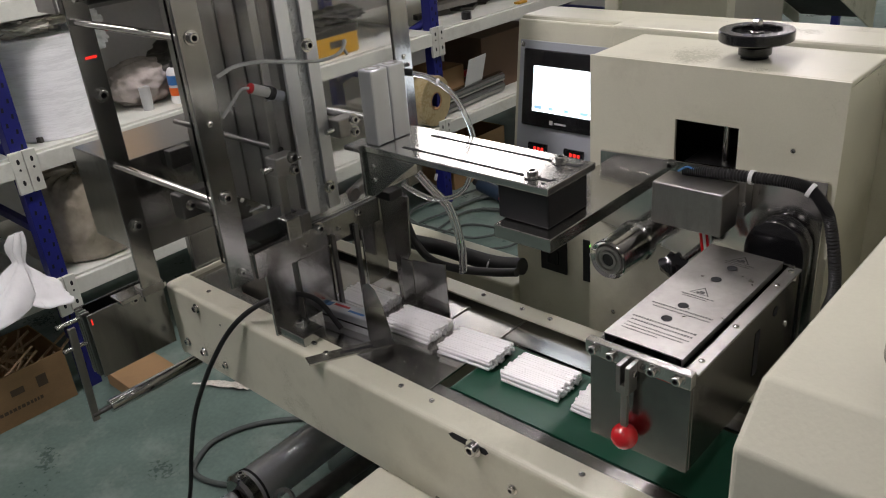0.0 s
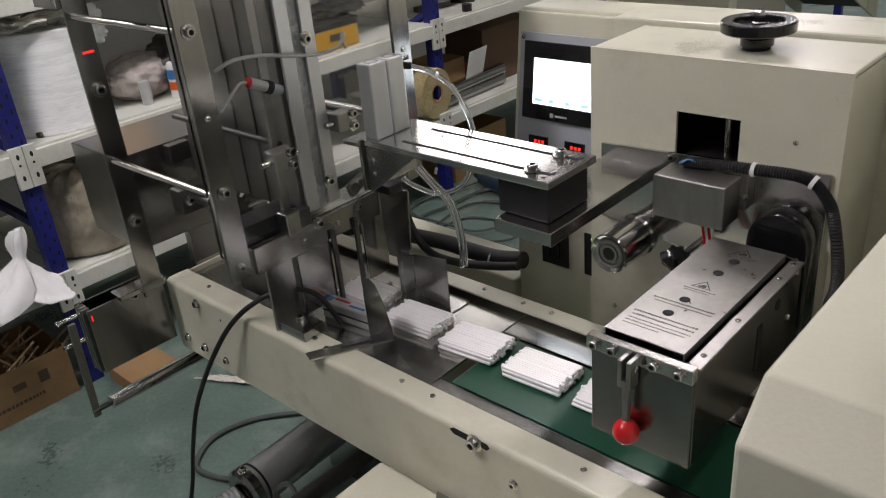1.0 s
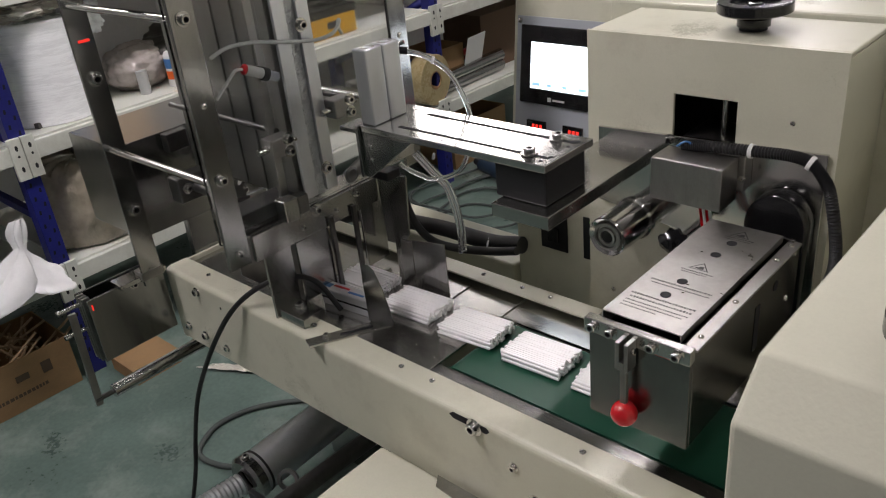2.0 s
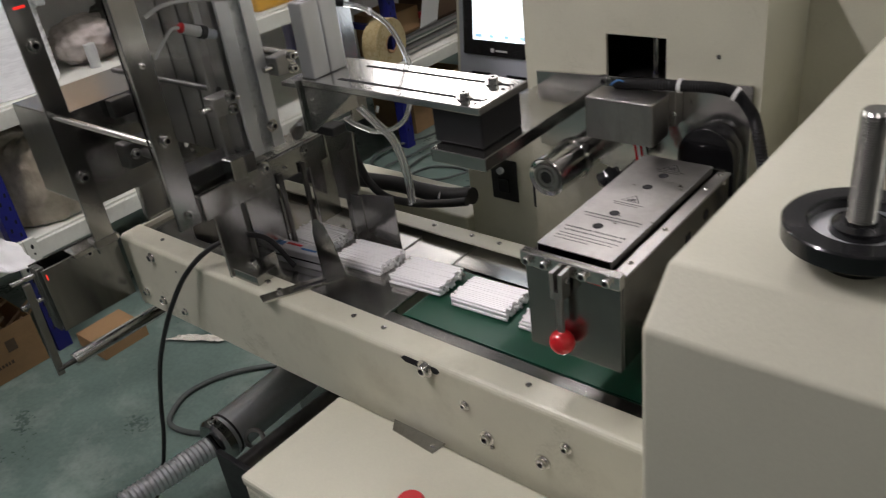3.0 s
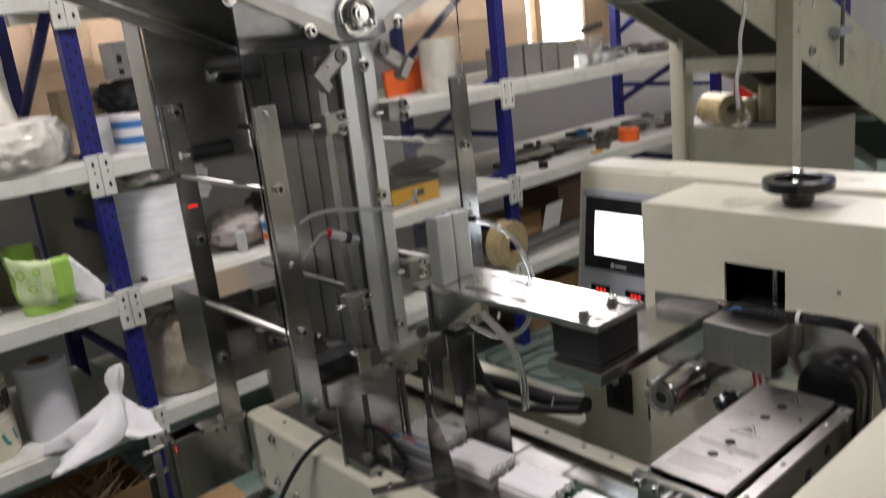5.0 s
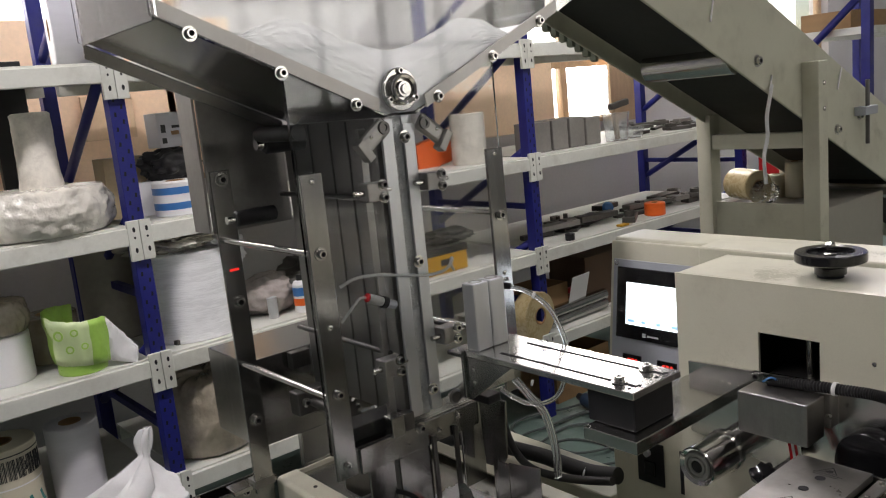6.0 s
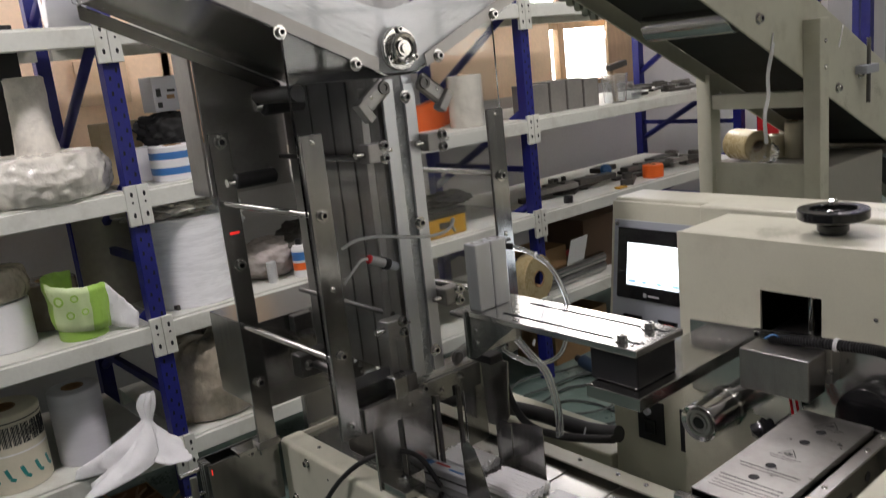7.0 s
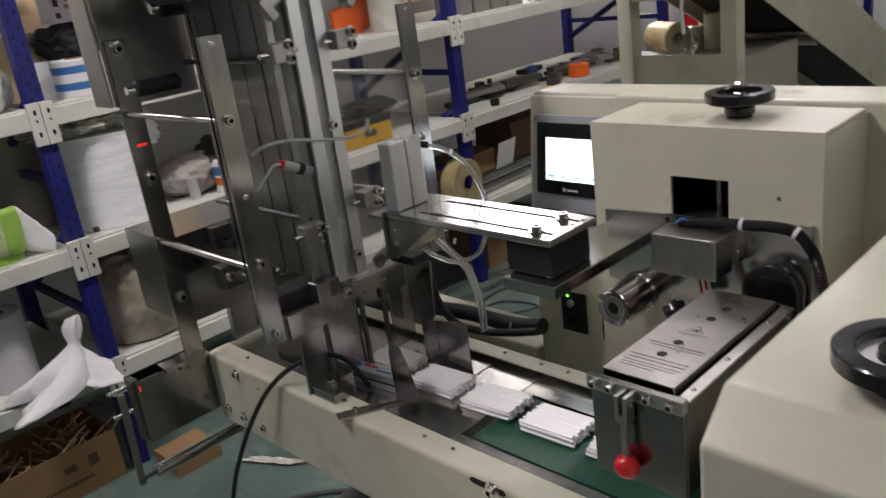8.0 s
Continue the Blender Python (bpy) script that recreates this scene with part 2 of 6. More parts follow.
def prism(bm, pts, axis, lo, hi, bevel=0.0):
    """A flat outline in the two other axes, in xyz order, drawn out along the axis."""
    def place(u, v, w):
        return {"x": (w, u, v), "y": (u, w, v), "z": (u, v, w)}[axis]
    a = [bm.verts.new(place(u, v, lo)) for u, v in pts]
    b = [bm.verts.new(place(u, v, hi)) for u, v in pts]
    fs = [bm.faces.new(a), bm.faces.new(b)]
    for i in range(len(pts)):
        j = (i + 1) % len(pts)
        fs.append(bm.faces.new((a[i], a[j], b[j], b[i])))
    bmesh.ops.recalc_face_normals(bm, faces=fs)
    if bevel:
        bmesh.ops.bevel(bm, geom=list({e for f in fs for e in f.edges}), offset=bevel, segments=2, affect="EDGES", profile=0.5)
    return bm


def panel_with_hole(bm, axis, lo, hi, outer, inner):
    """A slab with one rectangular opening; outer and inner are (u0, u1, v0, v1)."""
    def ring(r, w):
        c = [(r[0], r[2]), (r[1], r[2]), (r[1], r[3]), (r[0], r[3])]
        return [bm.verts.new({"x": (w, u, v), "y": (u, w, v), "z": (u, v, w)}[axis]) for u, v in c]
    rings = [ring(outer, lo), ring(outer, hi), ring(inner, hi), ring(inner, lo)]
    fs = []
    for a, b in zip(rings, rings[1:] + rings[:1]):
        for i in range(4):
            fs.append(bm.faces.new((a[i], a[(i + 1) % 4], b[(i + 1) % 4], b[i])))
    bmesh.ops.recalc_face_normals(bm, faces=fs)
    return bm


def thing(name, label, category, place=(0, 0, 0), group="", kind=""):
    ob = new(name)
    ob.empty_display_size = 0.05
    ob.location = place
    return tagged(ob, label, category, group, kind)


def origin_of(ob):
    p = Vector(ob.location)
    while ob.parent:
        ob = ob.parent
        p += ob.location
    return p


def finish(bm, name, mats, crease=24):
    """Flat faces stay flat; edges of smooth faces that turn by more than the crease, in degrees, stay sharp."""
    smooth = [f.smooth for f in bm.faces]
    me = bpy.data.meshes.new(name)
    bm.to_mesh(me)
    bm.free()
    for m in mats if isinstance(mats, (list, tuple)) else [mats]:
        me.materials.append(m)
    me.set_sharp_from_angle(angle=radians(crease))
    me.polygons.foreach_set("use_smooth", smooth)
    return me


def part(name, bm, material, parent, label=""):
    bmesh.ops.translate(bm, verts=bm.verts, vec=-origin_of(parent))
    ob = new(name, finish(bm, name, material))
    ob.parent = parent
    return tagged(ob, label)


def solo(name, bm, material, label, category, group="", kind="", crease=24):
    zs = [v.co.z for v in bm.verts]
    c = Vector((sum(v.co.x for v in bm.verts) / len(zs), sum(v.co.y for v in bm.verts) / len(zs), min(zs)))
    bmesh.ops.translate(bm, verts=bm.verts, vec=-c)
    ob = new(name, finish(bm, name, material, crease))
    ob.location = c
    return tagged(ob, label, category, group, kind)


BOLT = finish(lathe(bm_new(), [(1, 0), (1, 0.85), (0.88, 1), (0.56, 1), (0.5, 0.5), (0, 0.5)], (0, 0, 0), (0, 0, 1), 12, [0, 0, 0, 1, 1]), "bolt", [BRIGHT, HOLE])
BOLT_W = finish(lathe(bm_new(), [(1.5, 0), (1.5, 0.22), (1, 0.24), (1, 1.05), (0.88, 1.2), (0.56, 1.2), (0.5, 0.6), (0, 0.6)], (0, 0, 0), (0, 0, 1), 14, [0, 0, 0, 0, 0, 1, 1]), "bolt", [BRIGHT, HOLE])
PAN = finish(lathe(bm_new(), [(1, 0), (0.9, 0.3), (0.5, 0.48), (0.15, 0.5), (0, 0.4)], (0, 0, 0), (0, 0, 1), 10, [0, 0, 0, 1]), "screw", [BRIGHT, HOLE])


def fix(parent, mesh, place, way, r, name="bolt"):
    ob = new(name, mesh)
    ob.parent = parent
    ob.rotation_mode = "QUATERNION"
    ob.rotation_quaternion = Vector((0, 0, 1)).rotation_difference(Vector(way))
    ob.location = Vector(place) - origin_of(parent)
    ob.scale = (r, r, r)
    return ob


def shadowless(ob):
    ob.visible_shadow = False
    return ob

# ---- the room ----
floor = solo("floor", box(bm_new(), -3.0, 6.0, -4.0, 9.0, -0.06, 0.0), FLOOR, "worn green painted concrete floor with pale scuffs", "floor", kind="structure")
bm = bm_new()
WINDOWS = [(-0.95, 0.75), (2.95, 4.25), (5.4, 7.6)]
ys = [-4.0] + [v for w in WINDOWS for v in w] + [9.0]
for a, b in zip(ys[::2], ys[1::2]):
    box(bm, -3.0, -2.8, a, b, 0, 4.0)
for a, b in WINDOWS:
    box(bm, -3.0, -2.8, a, b, 0, 1.42)
    box(bm, -3.0, -2.8, a, b, 3.6, 4.0)
solo("wall_west", bm, PLASTER, "plain grey plastered wall behind the racking", "wall", kind="structure")
bm = bm_new()
panel_with_hole(bm, "x", 6.0, 6.2, (-4.0, 9.0, 0.0, 4.0), (1.2, 8.0, 1.7, 3.5))
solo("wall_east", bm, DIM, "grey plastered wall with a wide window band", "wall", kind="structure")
solo("backdrop_east", box(bm_new(), 6.9, 6.95, 0.0, 9.0, 0.8, 4.4), DAY, "bright daylight outside the window band", "backdrop", kind="structure")
wb = thing("window_4", "wide window band with pale frames", "window", (6.1, 4.6, 1.7), kind="structure")
for k in range(9):
    part("window_frame", box(bm_new(), 6.05, 6.12, 1.2 + k * 0.84, 1.28 + k * 0.84, 1.7, 3.5, 0.004), RACK_WHITE, wb)
for z0 in (1.7, 2.3, 2.9, 3.44):
    part("window_frame", box(bm_new(), 6.055, 6.115, 1.28, 7.92, z0, z0 + 0.06, 0.004), RACK_WHITE, wb)
# south wall is out of view and darkened to hold back fill light
solo("wall_south", box(bm_new(), -3.0, 6.2, -4.2, -4.0, 0, 4.0), DIM, "plain grey plastered wall", "wall", kind="structure")
solo("wall_north", box(bm_new(), -3.0, 6.2, 9.0, 9.2, 0, 4.0), PLASTER, "plain grey plastered wall", "wall", kind="structure")
solo("ceiling", box(bm_new(), -3.0, 6.2, -4.2, 9.2, 4.0, 4.15), CEIL, "unseen sheet ceiling of the workshop, darkened", "ceiling", kind="structure")
solo("backdrop", box(bm_new(), -3.9, -3.85, -4, 9, 0.4, 4.5), DAY, "bright daylight outside the windows", "backdrop", kind="structure")
for i, (a, b) in enumerate(WINDOWS):
    w = thing("window_%d" % (i + 1), "bright window with a pale timber frame", "window", (-2.85, (a + b) / 2, 1.42), kind="structure")
    part("window_sill", box(bm_new(), -3.01, -2.77, a, b, 1.42, 1.45, 0.004), WOOD, w)
    for y0, y1 in ((a, a + 0.06), (b - 0.06, b), ((a + b) / 2 - 0.03, (a + b) / 2 + 0.03)):
        part("window_frame", box(bm_new(), -2.93, -2.87, y0, y1, 1.45, 3.6, 0.003), WOOD, w)
    for z0 in (1.83, 3.54):
        part("window_frame", box(bm_new(), -2.925, -2.875, a + 0.06, b - 0.06, z0, z0 + 0.06, 0.003), WOOD, w)
    p = part("pane", box(bm_new(), -2.903, -2.897, a + 0.05, b - 0.05, 1.45, 3.6), ACRYLIC, w)
    shadowless(p)
for tx, ty, watts in TUBES:
    lamp = thing("ceiling_lamp", "white tube light hung below the ceiling", "lamp", (tx, ty, TUBE_Z), "tube lights")
    part("housing", box(bm_new(), tx - 0.09, tx + 0.09, ty - 0.64, ty + 0.64, TUBE_Z, TUBE_Z + 0.05, 0.01), RACK_WHITE, lamp)
    for dx in (-0.045, 0.045):
        part("tube", rod(bm_new(), (tx + dx, ty - 0.6, TUBE_Z - 0.025), (tx + dx, ty + 0.6, TUBE_Z - 0.025), 0.013, 12), LAMP, lamp)
    for dy in (-0.5, 0.5):
        part("hanger", rod(bm_new(), (tx, ty + dy, TUBE_Z + 0.05), (tx, ty + dy, 4.0), 0.004, 6), DARK_STEEL, lamp)

# ---- infeed conveyor ----
conv = thing("infeed_conveyor", "cream enamelled infeed conveyor with stainless table and green belt", "conveyor", (0.15, 0, 0))


def rail_outline(y_out, y_in, side):
    r, pts = 0.012, []
    for k in range(6):
        a = math.pi / 2 * k / 5
        pts.append((y_out + side * r * (1 - math.sin(math.pi / 2 - a)), 0.85 - r + r * math.sin(a)))
    return [(y_out, 0.672), *pts, (y_in, 0.85), (y_in, 0.846), (y_out + side * r, 0.846), (y_out + side * 0.004, 0.838), (y_out + side * 0.004, 0.672)]


part("front_rail", prism(bm_new(), rail_outline(-0.185, -0.130, 1), "x", -0.53, 0.86), CREAM, conv)
part("back_rail", prism(bm_new(), rail_outline(0.198, 0.150, -1), "x", -0.53, 0.86), CREAM, conv)
part("end_plate", box(bm_new(), -0.536, -0.53, -0.18, 0.195, 0.66, 0.845, 0.002), CREAM, conv)
part("front_lip", box(bm_new(), -0.53, 0.86, -0.181, -0.15, 0.668, 0.672), CREAM, conv)
part("table_plate", box(bm_new(), -0.529, 0.212, -0.178, 0.192, 0.829, 0.834, 0.001), STEEL_FLAT, conv)
part("table_strip", box(bm_new(), 0.214, 0.86, -0.150, -0.089, 0.828, 0.833, 0.001), STEEL_FLAT, conv)
part("table_strip", box(bm_new(), 0.214, 0.86, 0.090, 0.180, 0.828, 0.833, 0.001), STEEL_FLAT, conv)
# floor of the belt gap, coloured near-black for the shade down there
part("belt_well", box(bm_new(), 0.205, 0.86, -0.092, 0.092, 0.770, 0.775), HOLE, conv)
bm = bm_new()
belt = [(0.86, 0.831)]
for k in range(9):
    a = math.pi / 2 + math.pi * k / 8
    belt.append((0.242 + 0.016 * math.cos(a), 0.815 + 0.016 * math.sin(a)))
belt.append((0.86, 0.799))
inner = [(x + (0.0025 if 0 < i < 10 else 0), z - 0.0025 * (1 if i < 5 else -1)) for i, (x, z) in enumerate(belt)]
prism(bm, belt + inner[::-1], "y", -0.083, 0.083)
belt_ob = part("belt", bm, BELT, conv, "dark green smooth belt")
part("roller", rod(bm_new(), (0.242, -0.09, 0.815), (0.242, 0.09, 0.815), 0.013), BRIGHT, conv)
bm = bm_new()
for k in range(30):
    box(bm, 0.236, 0.2385, -0.08 + k * 0.0054, -0.0775 + k * 0.0054, 0.8312, 0.8316)
tagged(part("stitching", bm, BELT_EDGE, belt_ob), kind="stuff")
for x in (-0.41, -0.05, 0.182, 0.254, 0.55):
    fix(conv, PAN, (x, -0.150, 0.85), (0, 0, 1), 0.0055, "screw")
for x in (0.10, 0.198, 0.265, 0.5):
    fix(conv, PAN, (x, 0.174, 0.85), (0, 0, 1), 0.0055, "screw")
for x, z, r in ((-0.413, 0.824, 0.0075), (-0.49, 0.71, 0.007), (-0.423, 0.708, 0.0075), (-0.343, 0.704, 0.006), (0.448, 0.792, 0.006), (0.487, 0.743, 0.0085), (0.495, 0.727, 0.003), (0.591, 0.746, 0.0085), (0.633, 0.795, 0.0065)):
    fix(conv, BOLT_W, (x, -0.185, z), (0, -1, 0), r)
bm = bm_new()
prism(bm, [(0.318, 0.832), (0.326, 0.838), (0.394, 0.838), (0.40, 0.832), (0.394, 0.826), (0.326, 0.826)], "y", -0.1858, -0.1845)
bmesh.ops.translate(bm, verts=bm.verts, vec=(0.004, 0, 0.006))
part("slot", bm, HOLE, conv)
fix(conv, BOLT_W, (0.375, -0.186, 0.836), (0, -1, 0), 0.010)
fix(conv, PAN, (-0.326, -0.186, 0.812), (0, -1, 0), 0.003, "screw")

# base cabinet below the rail
base = thing("base_cabinet", "cream enamelled machine base with flat top", "cabinet", (0.7, -0.3, 0))
part("body", box(bm_new(), 0.152, 1.8, -0.43, 0.24, 0.0, 0.668, 0.006), CREAM, base)
part("top_flange", box(bm_new(), 0.150, 1.8, -0.432, -0.196, 0.668, 0.690, 0.006), CREAM_GLOSS, base)
part("tab", prism(bm_new(), [(0.285, -0.193), (0.40, -0.193), (0.395, -0.222), (0.30, -0.215)], "z", 0.6905, 0.6925), STEEL, base, "thin bare steel tab")
fix(base, PAN, (0.385, -0.208, 0.6925), (0, 0, 1), 0.004, "screw")
stop = thing("emergency_stop", "red mushroom stop button on the cream machine base", "button", (0.459, -0.343, 0.690))
part("collar", lathe(bm_new(), [(0.034, 0), (0.034, 0.006), (0.026, 0.014), (0.016, 0.016), (0, 0.016)], (0.459, -0.343, 0.690)), GREY_PANEL, stop)
part("button", lathe(bm_new(), [(0.012, 0.012), (0.013, 0.028), (0.021, 0.032), (0.022, 0.040), (0.018, 0.045), (0, 0.047)], (0.459, -0.343, 0.690)), RED_MATTE, stop)

# guard over the outfeed side with its hand wheel
guard = thing("guard_cover", "glossy cream sheet metal guard with chamfered front edge", "machine cover", (1.2, -0.2, 0.69))
def bend(cy, cz, r, a0, a1, n=9):
    return [(cy + r * math.cos(radians(a0 + (a1 - a0) * k / n)), cz + r * math.sin(radians(a0 + (a1 - a0) * k / n))) for k in range(n + 1)]


prof = [(-0.380, 0.690), *bend(-0.370, 1.2020, 0.010, 180, 133), *bend(-0.325, 1.2400, 0.010, 133, 90), (0.46, 1.250), (0.46, 0.690)]
bm = prism(bm_new(), prof, "x", 0.850, 1.8)
bmesh.ops.bevel(bm, geom=[e for e in bm.edges if all(abs(v.co.x - 0.850) < 1e-5 for v in e.verts)], offset=0.006, segments=3, affect="EDGES", profile=0.5)
part("shell", bm, CREAM_GLOSS, guard)
hw = thing("hand_wheel", "black rimmed hand wheel on a threaded steel stud", "hand wheel", (0.987, -0.262, 1.25), "hand wheels")


def hand_wheel(t, x, y, z, big):
    s = big / 0.067
    part("hub", lathe(bm_new(), [(0.030 * s, 0), (0.030 * s, 0.014 * s), (0.022 * s, 0.016 * s), (0.022 * s, 0.03 * s), (0, 0.03 * s)], (x, y, z)), BLACK_GLOSS, t)
    part("rim", lathe(bm_new(), [(0.063 * s, 0.024 * s), (0.067 * s, 0.027 * s), (0.067 * s, 0.043 * s), (0.065 * s, 0.045 * s), (0.046 * s, 0.045 * s), (0.044 * s, 0.043 * s), (0.043 * s, 0.026 * s), (0.047 * s, 0.024 * s), (0.063 * s, 0.024 * s)], (x, y, z), seg=48), BLACK_GLOSS, t)


hand_wheel(hw, 0.987, -0.262, 1.25, 0.061)
part("web", lathe(bm_new(), [(0.0, 0.028), (0.0395, 0.028), (0.0395, 0.031), (0.0, 0.031)], (0.987, -0.262, 1.25), seg=32), ALU, hw, "bare aluminium web")
part("boss", lathe(bm_new(), [(0.024, 0.031), (0.023, 0.038), (0.017, 0.041), (0, 0.041)], (0.987, -0.262, 1.25)), BLACK_GLOSS, hw)
pr = [(0, 0.03)]
for k in range(46):
    z = 0.036 + k * 0.0021
    pr += [(0.0118, z), (0.0104, z + 0.00105)]
pr += [(0.0118, 0.1335), (0.010, 0.136), (0, 0.136)]
part("stud", lathe(bm_new(), pr, (0.987, -0.262, 1.25), seg=20), BRIGHT, hw, "bright threaded steel stud")
for px, py in ((0.970, -0.126), (1.006, -0.132)):
    pin = solo("guide_pin", lathe(bm_new(), [(0, 0), (0.0125, 0), (0.0125, 0.036), (0.010, 0.041), (0, 0.042)], (px, py, 1.25)), BRIGHT, "round polished steel pin on the guard", "pin", "pins on the guard")

# ---- wrapping head and cabinet ----
head = thing("wrapping_machine", "cream enamelled machine head with a square opening", "machine", (0.5, 0.33, 0))
bm = bm_new()
panel_with_hole(bm, "y", 0.25, 0.256, (0.306, 0.722, 0.70, 1.344), (0.466, 0.571, 1.150, 1.256))
part("front_panel", bm, CREAM, head)
part("top_panel", box(bm_new(), 0.3065, 0.7215, 0.2565, 0.425, 1.336, 1.3438, 0.003), CREAM, head)
part("side_panel", box(bm_new(), 0.3065, 0.312, 0.2565, 0.44, 0.70, 1.3355), CREAM, head)
part("side_panel", box(bm_new(), 0.716, 0.7215, 0.2565, 0.44, 0.70, 1.3355), CREAM, head)
# near-black sheet stands for the shade inside the square opening
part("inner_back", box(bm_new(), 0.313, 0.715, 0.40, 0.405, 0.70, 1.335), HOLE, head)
part("inner_rod", rod(bm_new(), (0.538, 0.285, 1.10), (0.538, 0.285, 1.335), 0.006), BRIGHT, head)
part("inner_block", box(bm_new(), 0.475, 0.565, 0.264, 0.36, 1.12, 1.182, 0.004), DARK_STEEL, head)
hw2 = thing("hand_wheel", "black hand wheel with a bright nut on the cream head", "hand wheel", (0.551, 0.334, 1.344), "hand wheels")
part("shaft", lathe(bm_new(), [(0.010, -0.01), (0.010, 0.03), (0, 0.03)], (0.551, 0.334, 1.344)), BRIGHT, hw2)
hand_wheel(hw2, 0.551, 0.334, 1.350, 0.056)
part("web", lathe(bm_new(), [(0.0, 0.022), (0.037, 0.022), (0.037, 0.026), (0.0, 0.026)], (0.551, 0.334, 1.354), seg=32), BLACK_GLOSS, hw2)
part("nut", lathe(bm_new(), [(0.011, 0.026), (0.011, 0.03), (0.0085, 0.031), (0.0085, 0.046), (0.006, 0.049), (0, 0.049)], (0.551, 0.334, 1.354), seg=6), BRIGHT, hw2)
part("oil_stain", lathe(bm_new(), [(0, 0.0006), (0.021, 0.0006), (0.021, 0)], (0.551, 0.334, 1.344)), HOLE, hw2)
fix(head, PAN, (0.655, 0.25, 1.235), (0, -1, 0), 0.004, "screw")
fix(head, PAN, (0.357, 0.25, 0.86), (0, -1, 0), 0.005, "screw")

body = thing("machine_cabinet", "long cream enamelled cabinet behind the head", "cabinet", (0.6, 0.55, 0))
part("rear_body", prism(bm_new(), [(-0.05, 0.0), (1.8, 0.0), (1.8, 1.336), (-0.05, 1.336)], "y", 0.530, 0.640, 0.006), CREAM, body)
part("mid_body", box(bm_new(), 0.235, 1.8, 0.435, 0.529, 0.0, 1.352, 0.005), CREAM, body)
part("lower_body", box(bm_new(), -0.04, 0.234, 0.465, 0.529, 0.0, 0.985, 0.005), CREAM, body)
part("plinth", box(bm_new(), -0.64, -0.041, 0.445, 0.585, 0.0, 0.70, 0.006), CREAM, body)
part("ledge", box(bm_new(), 0.10, 0.30, 0.21, 0.239, 0.60, 0.80, 0.004), CREAM, body)
# sloping operator panel
m_hmi = Matrix.Translation((0.095, 0.492, 1.157)) @ Matrix.Rotation(math.atan2(0.045, 0.34), 4, "X").inverted()
hmi = thing("operator_panel", "grey operator panel with a lit touch screen and red displays", "control panel", (0.095, 0.492, 0.985))


def on_panel(u0, u1, v0, v1, d0, d1, bevel=0.0, bm=None):
    bm = bm or bm_new()
    return obox(bm, m_hmi @ Matrix.Translation(((u0 + u1) / 2 - 0.095, -(d0 + d1) / 2, (v0 + v1) / 2 - 1.157)), u1 - u0, d1 - d0, v1 - v0, bevel)


part("surround", on_panel(-0.046, 0.236, 0.985, 1.332, -0.03, 0.0, 0.003), CREAM, hmi)
part("face", on_panel(-0.036, 0.234, 0.988, 1.290, 0.0, 0.003, 0.001), GREY_PANEL, hmi)
bez = part("bezel", on_panel(-0.021, 0.195, 1.107, 1.273, 0.003, 0.010, 0.003), BLACK_GLOSS, hmi, "glossy black screen bezel")
scr = part("screen", on_panel(0.008, 0.170, 1.141, 1.239, 0.010, 0.0112), SCREEN, bez, "lit white touch screen")
for k, (u, w) in enumerate(((0.014, 0.02), (0.052, 0.012), (0.092, 0.012), (0.132, 0.02))):
    part("screen_button", on_panel(u, u + w, 1.147, 1.154, 0.0113, 0.0117), SCREEN_BAR, bez)
part("badge", on_panel(0.055, 0.064, 1.116, 1.125, 0.010, 0.0106), WHITE_INK, bez)
part("badge", on_panel(0.068, 0.098, 1.118, 1.122, 0.010, 0.0106), WHITE_INK, bez)
for u in (0.0, 0.095):
    d = part("meter", on_panel(u, u + 0.05, 1.046, 1.070, 0.003, 0.009, 0.001), BLACK_GLOSS, hmi, "small black digital meter")
    bm = bm_new()
    for k in range(3):
        on_panel(u + 0.016 + k * 0.01, u + 0.022 + k * 0.01, 1.055, 1.062, 0.009, 0.0096, bm=bm)
    part("digits", bm, LED_RED, d)
fix(hmi, PAN, m_hmi @ Vector((-0.123, -0.003, 0.123)), (0, -1, 0.1), 0.006, "screw")
for x0 in (0.034, 0.150):
    c = thing("speed_controller", "black controller plate with knob and green light", "controller", (x0, 0.465, 0.768), "controllers on the cabinet")
    part("plate", box(bm_new(), x0, x0 + 0.073, 0.461, 0.4645, 0.768, 0.872, 0.001), BLACK, c)
    part("switch", box(bm_new(), x0 + 0.022, x0 + 0.052, 0.455, 0.461, 0.79, 0.825, 0.002), BLACK_GLOSS, c)
    part("knob", rod(bm_new(), (x0 + 0.032, 0.461, 0.845), (x0 + 0.032, 0.450, 0.845), 0.008, 14, 0.001), GREY_PANEL, c)
    part("light", rod(bm_new(), (x0 + 0.022, 0.461, 0.862), (x0 + 0.022, 0.459, 0.862), 0.003, 10), LED_GREEN, c)

# stainless mounting plate and what sits on it
plate = thing("mounting_plate", "polished stainless plate fixed across the head", "plate", (0.52, 0.24, 0.95))
part("sheet", prism(bm_new(), [(0.331, 1.182), (0.712, 1.198), (0.712, 0.93), (0.50, 0.93), (0.50, 1.02), (0.331, 1.045)], "y", 0.243, 0.2495, 0.001), BRIGHT, plate)
fix(plate, BOLT_W, (0.466, 0.243, 1.180), (0, -1, 0), 0.007)
# glossy black dome modelled for the dark reflection in the polished plate
bm = bm_new()
dome = [(0.612, 0.93), (0.705, 0.93)] + [(0.6585 + 0.0465 * math.cos(math.pi * k / 20), 1.085 + 0.052 * math.sin(math.pi * k / 20)) for k in range(21)]
prism(bm, dome, "y", 0.2055, 0.2425, 0.003)
for f in bm.faces:
    f.smooth = True
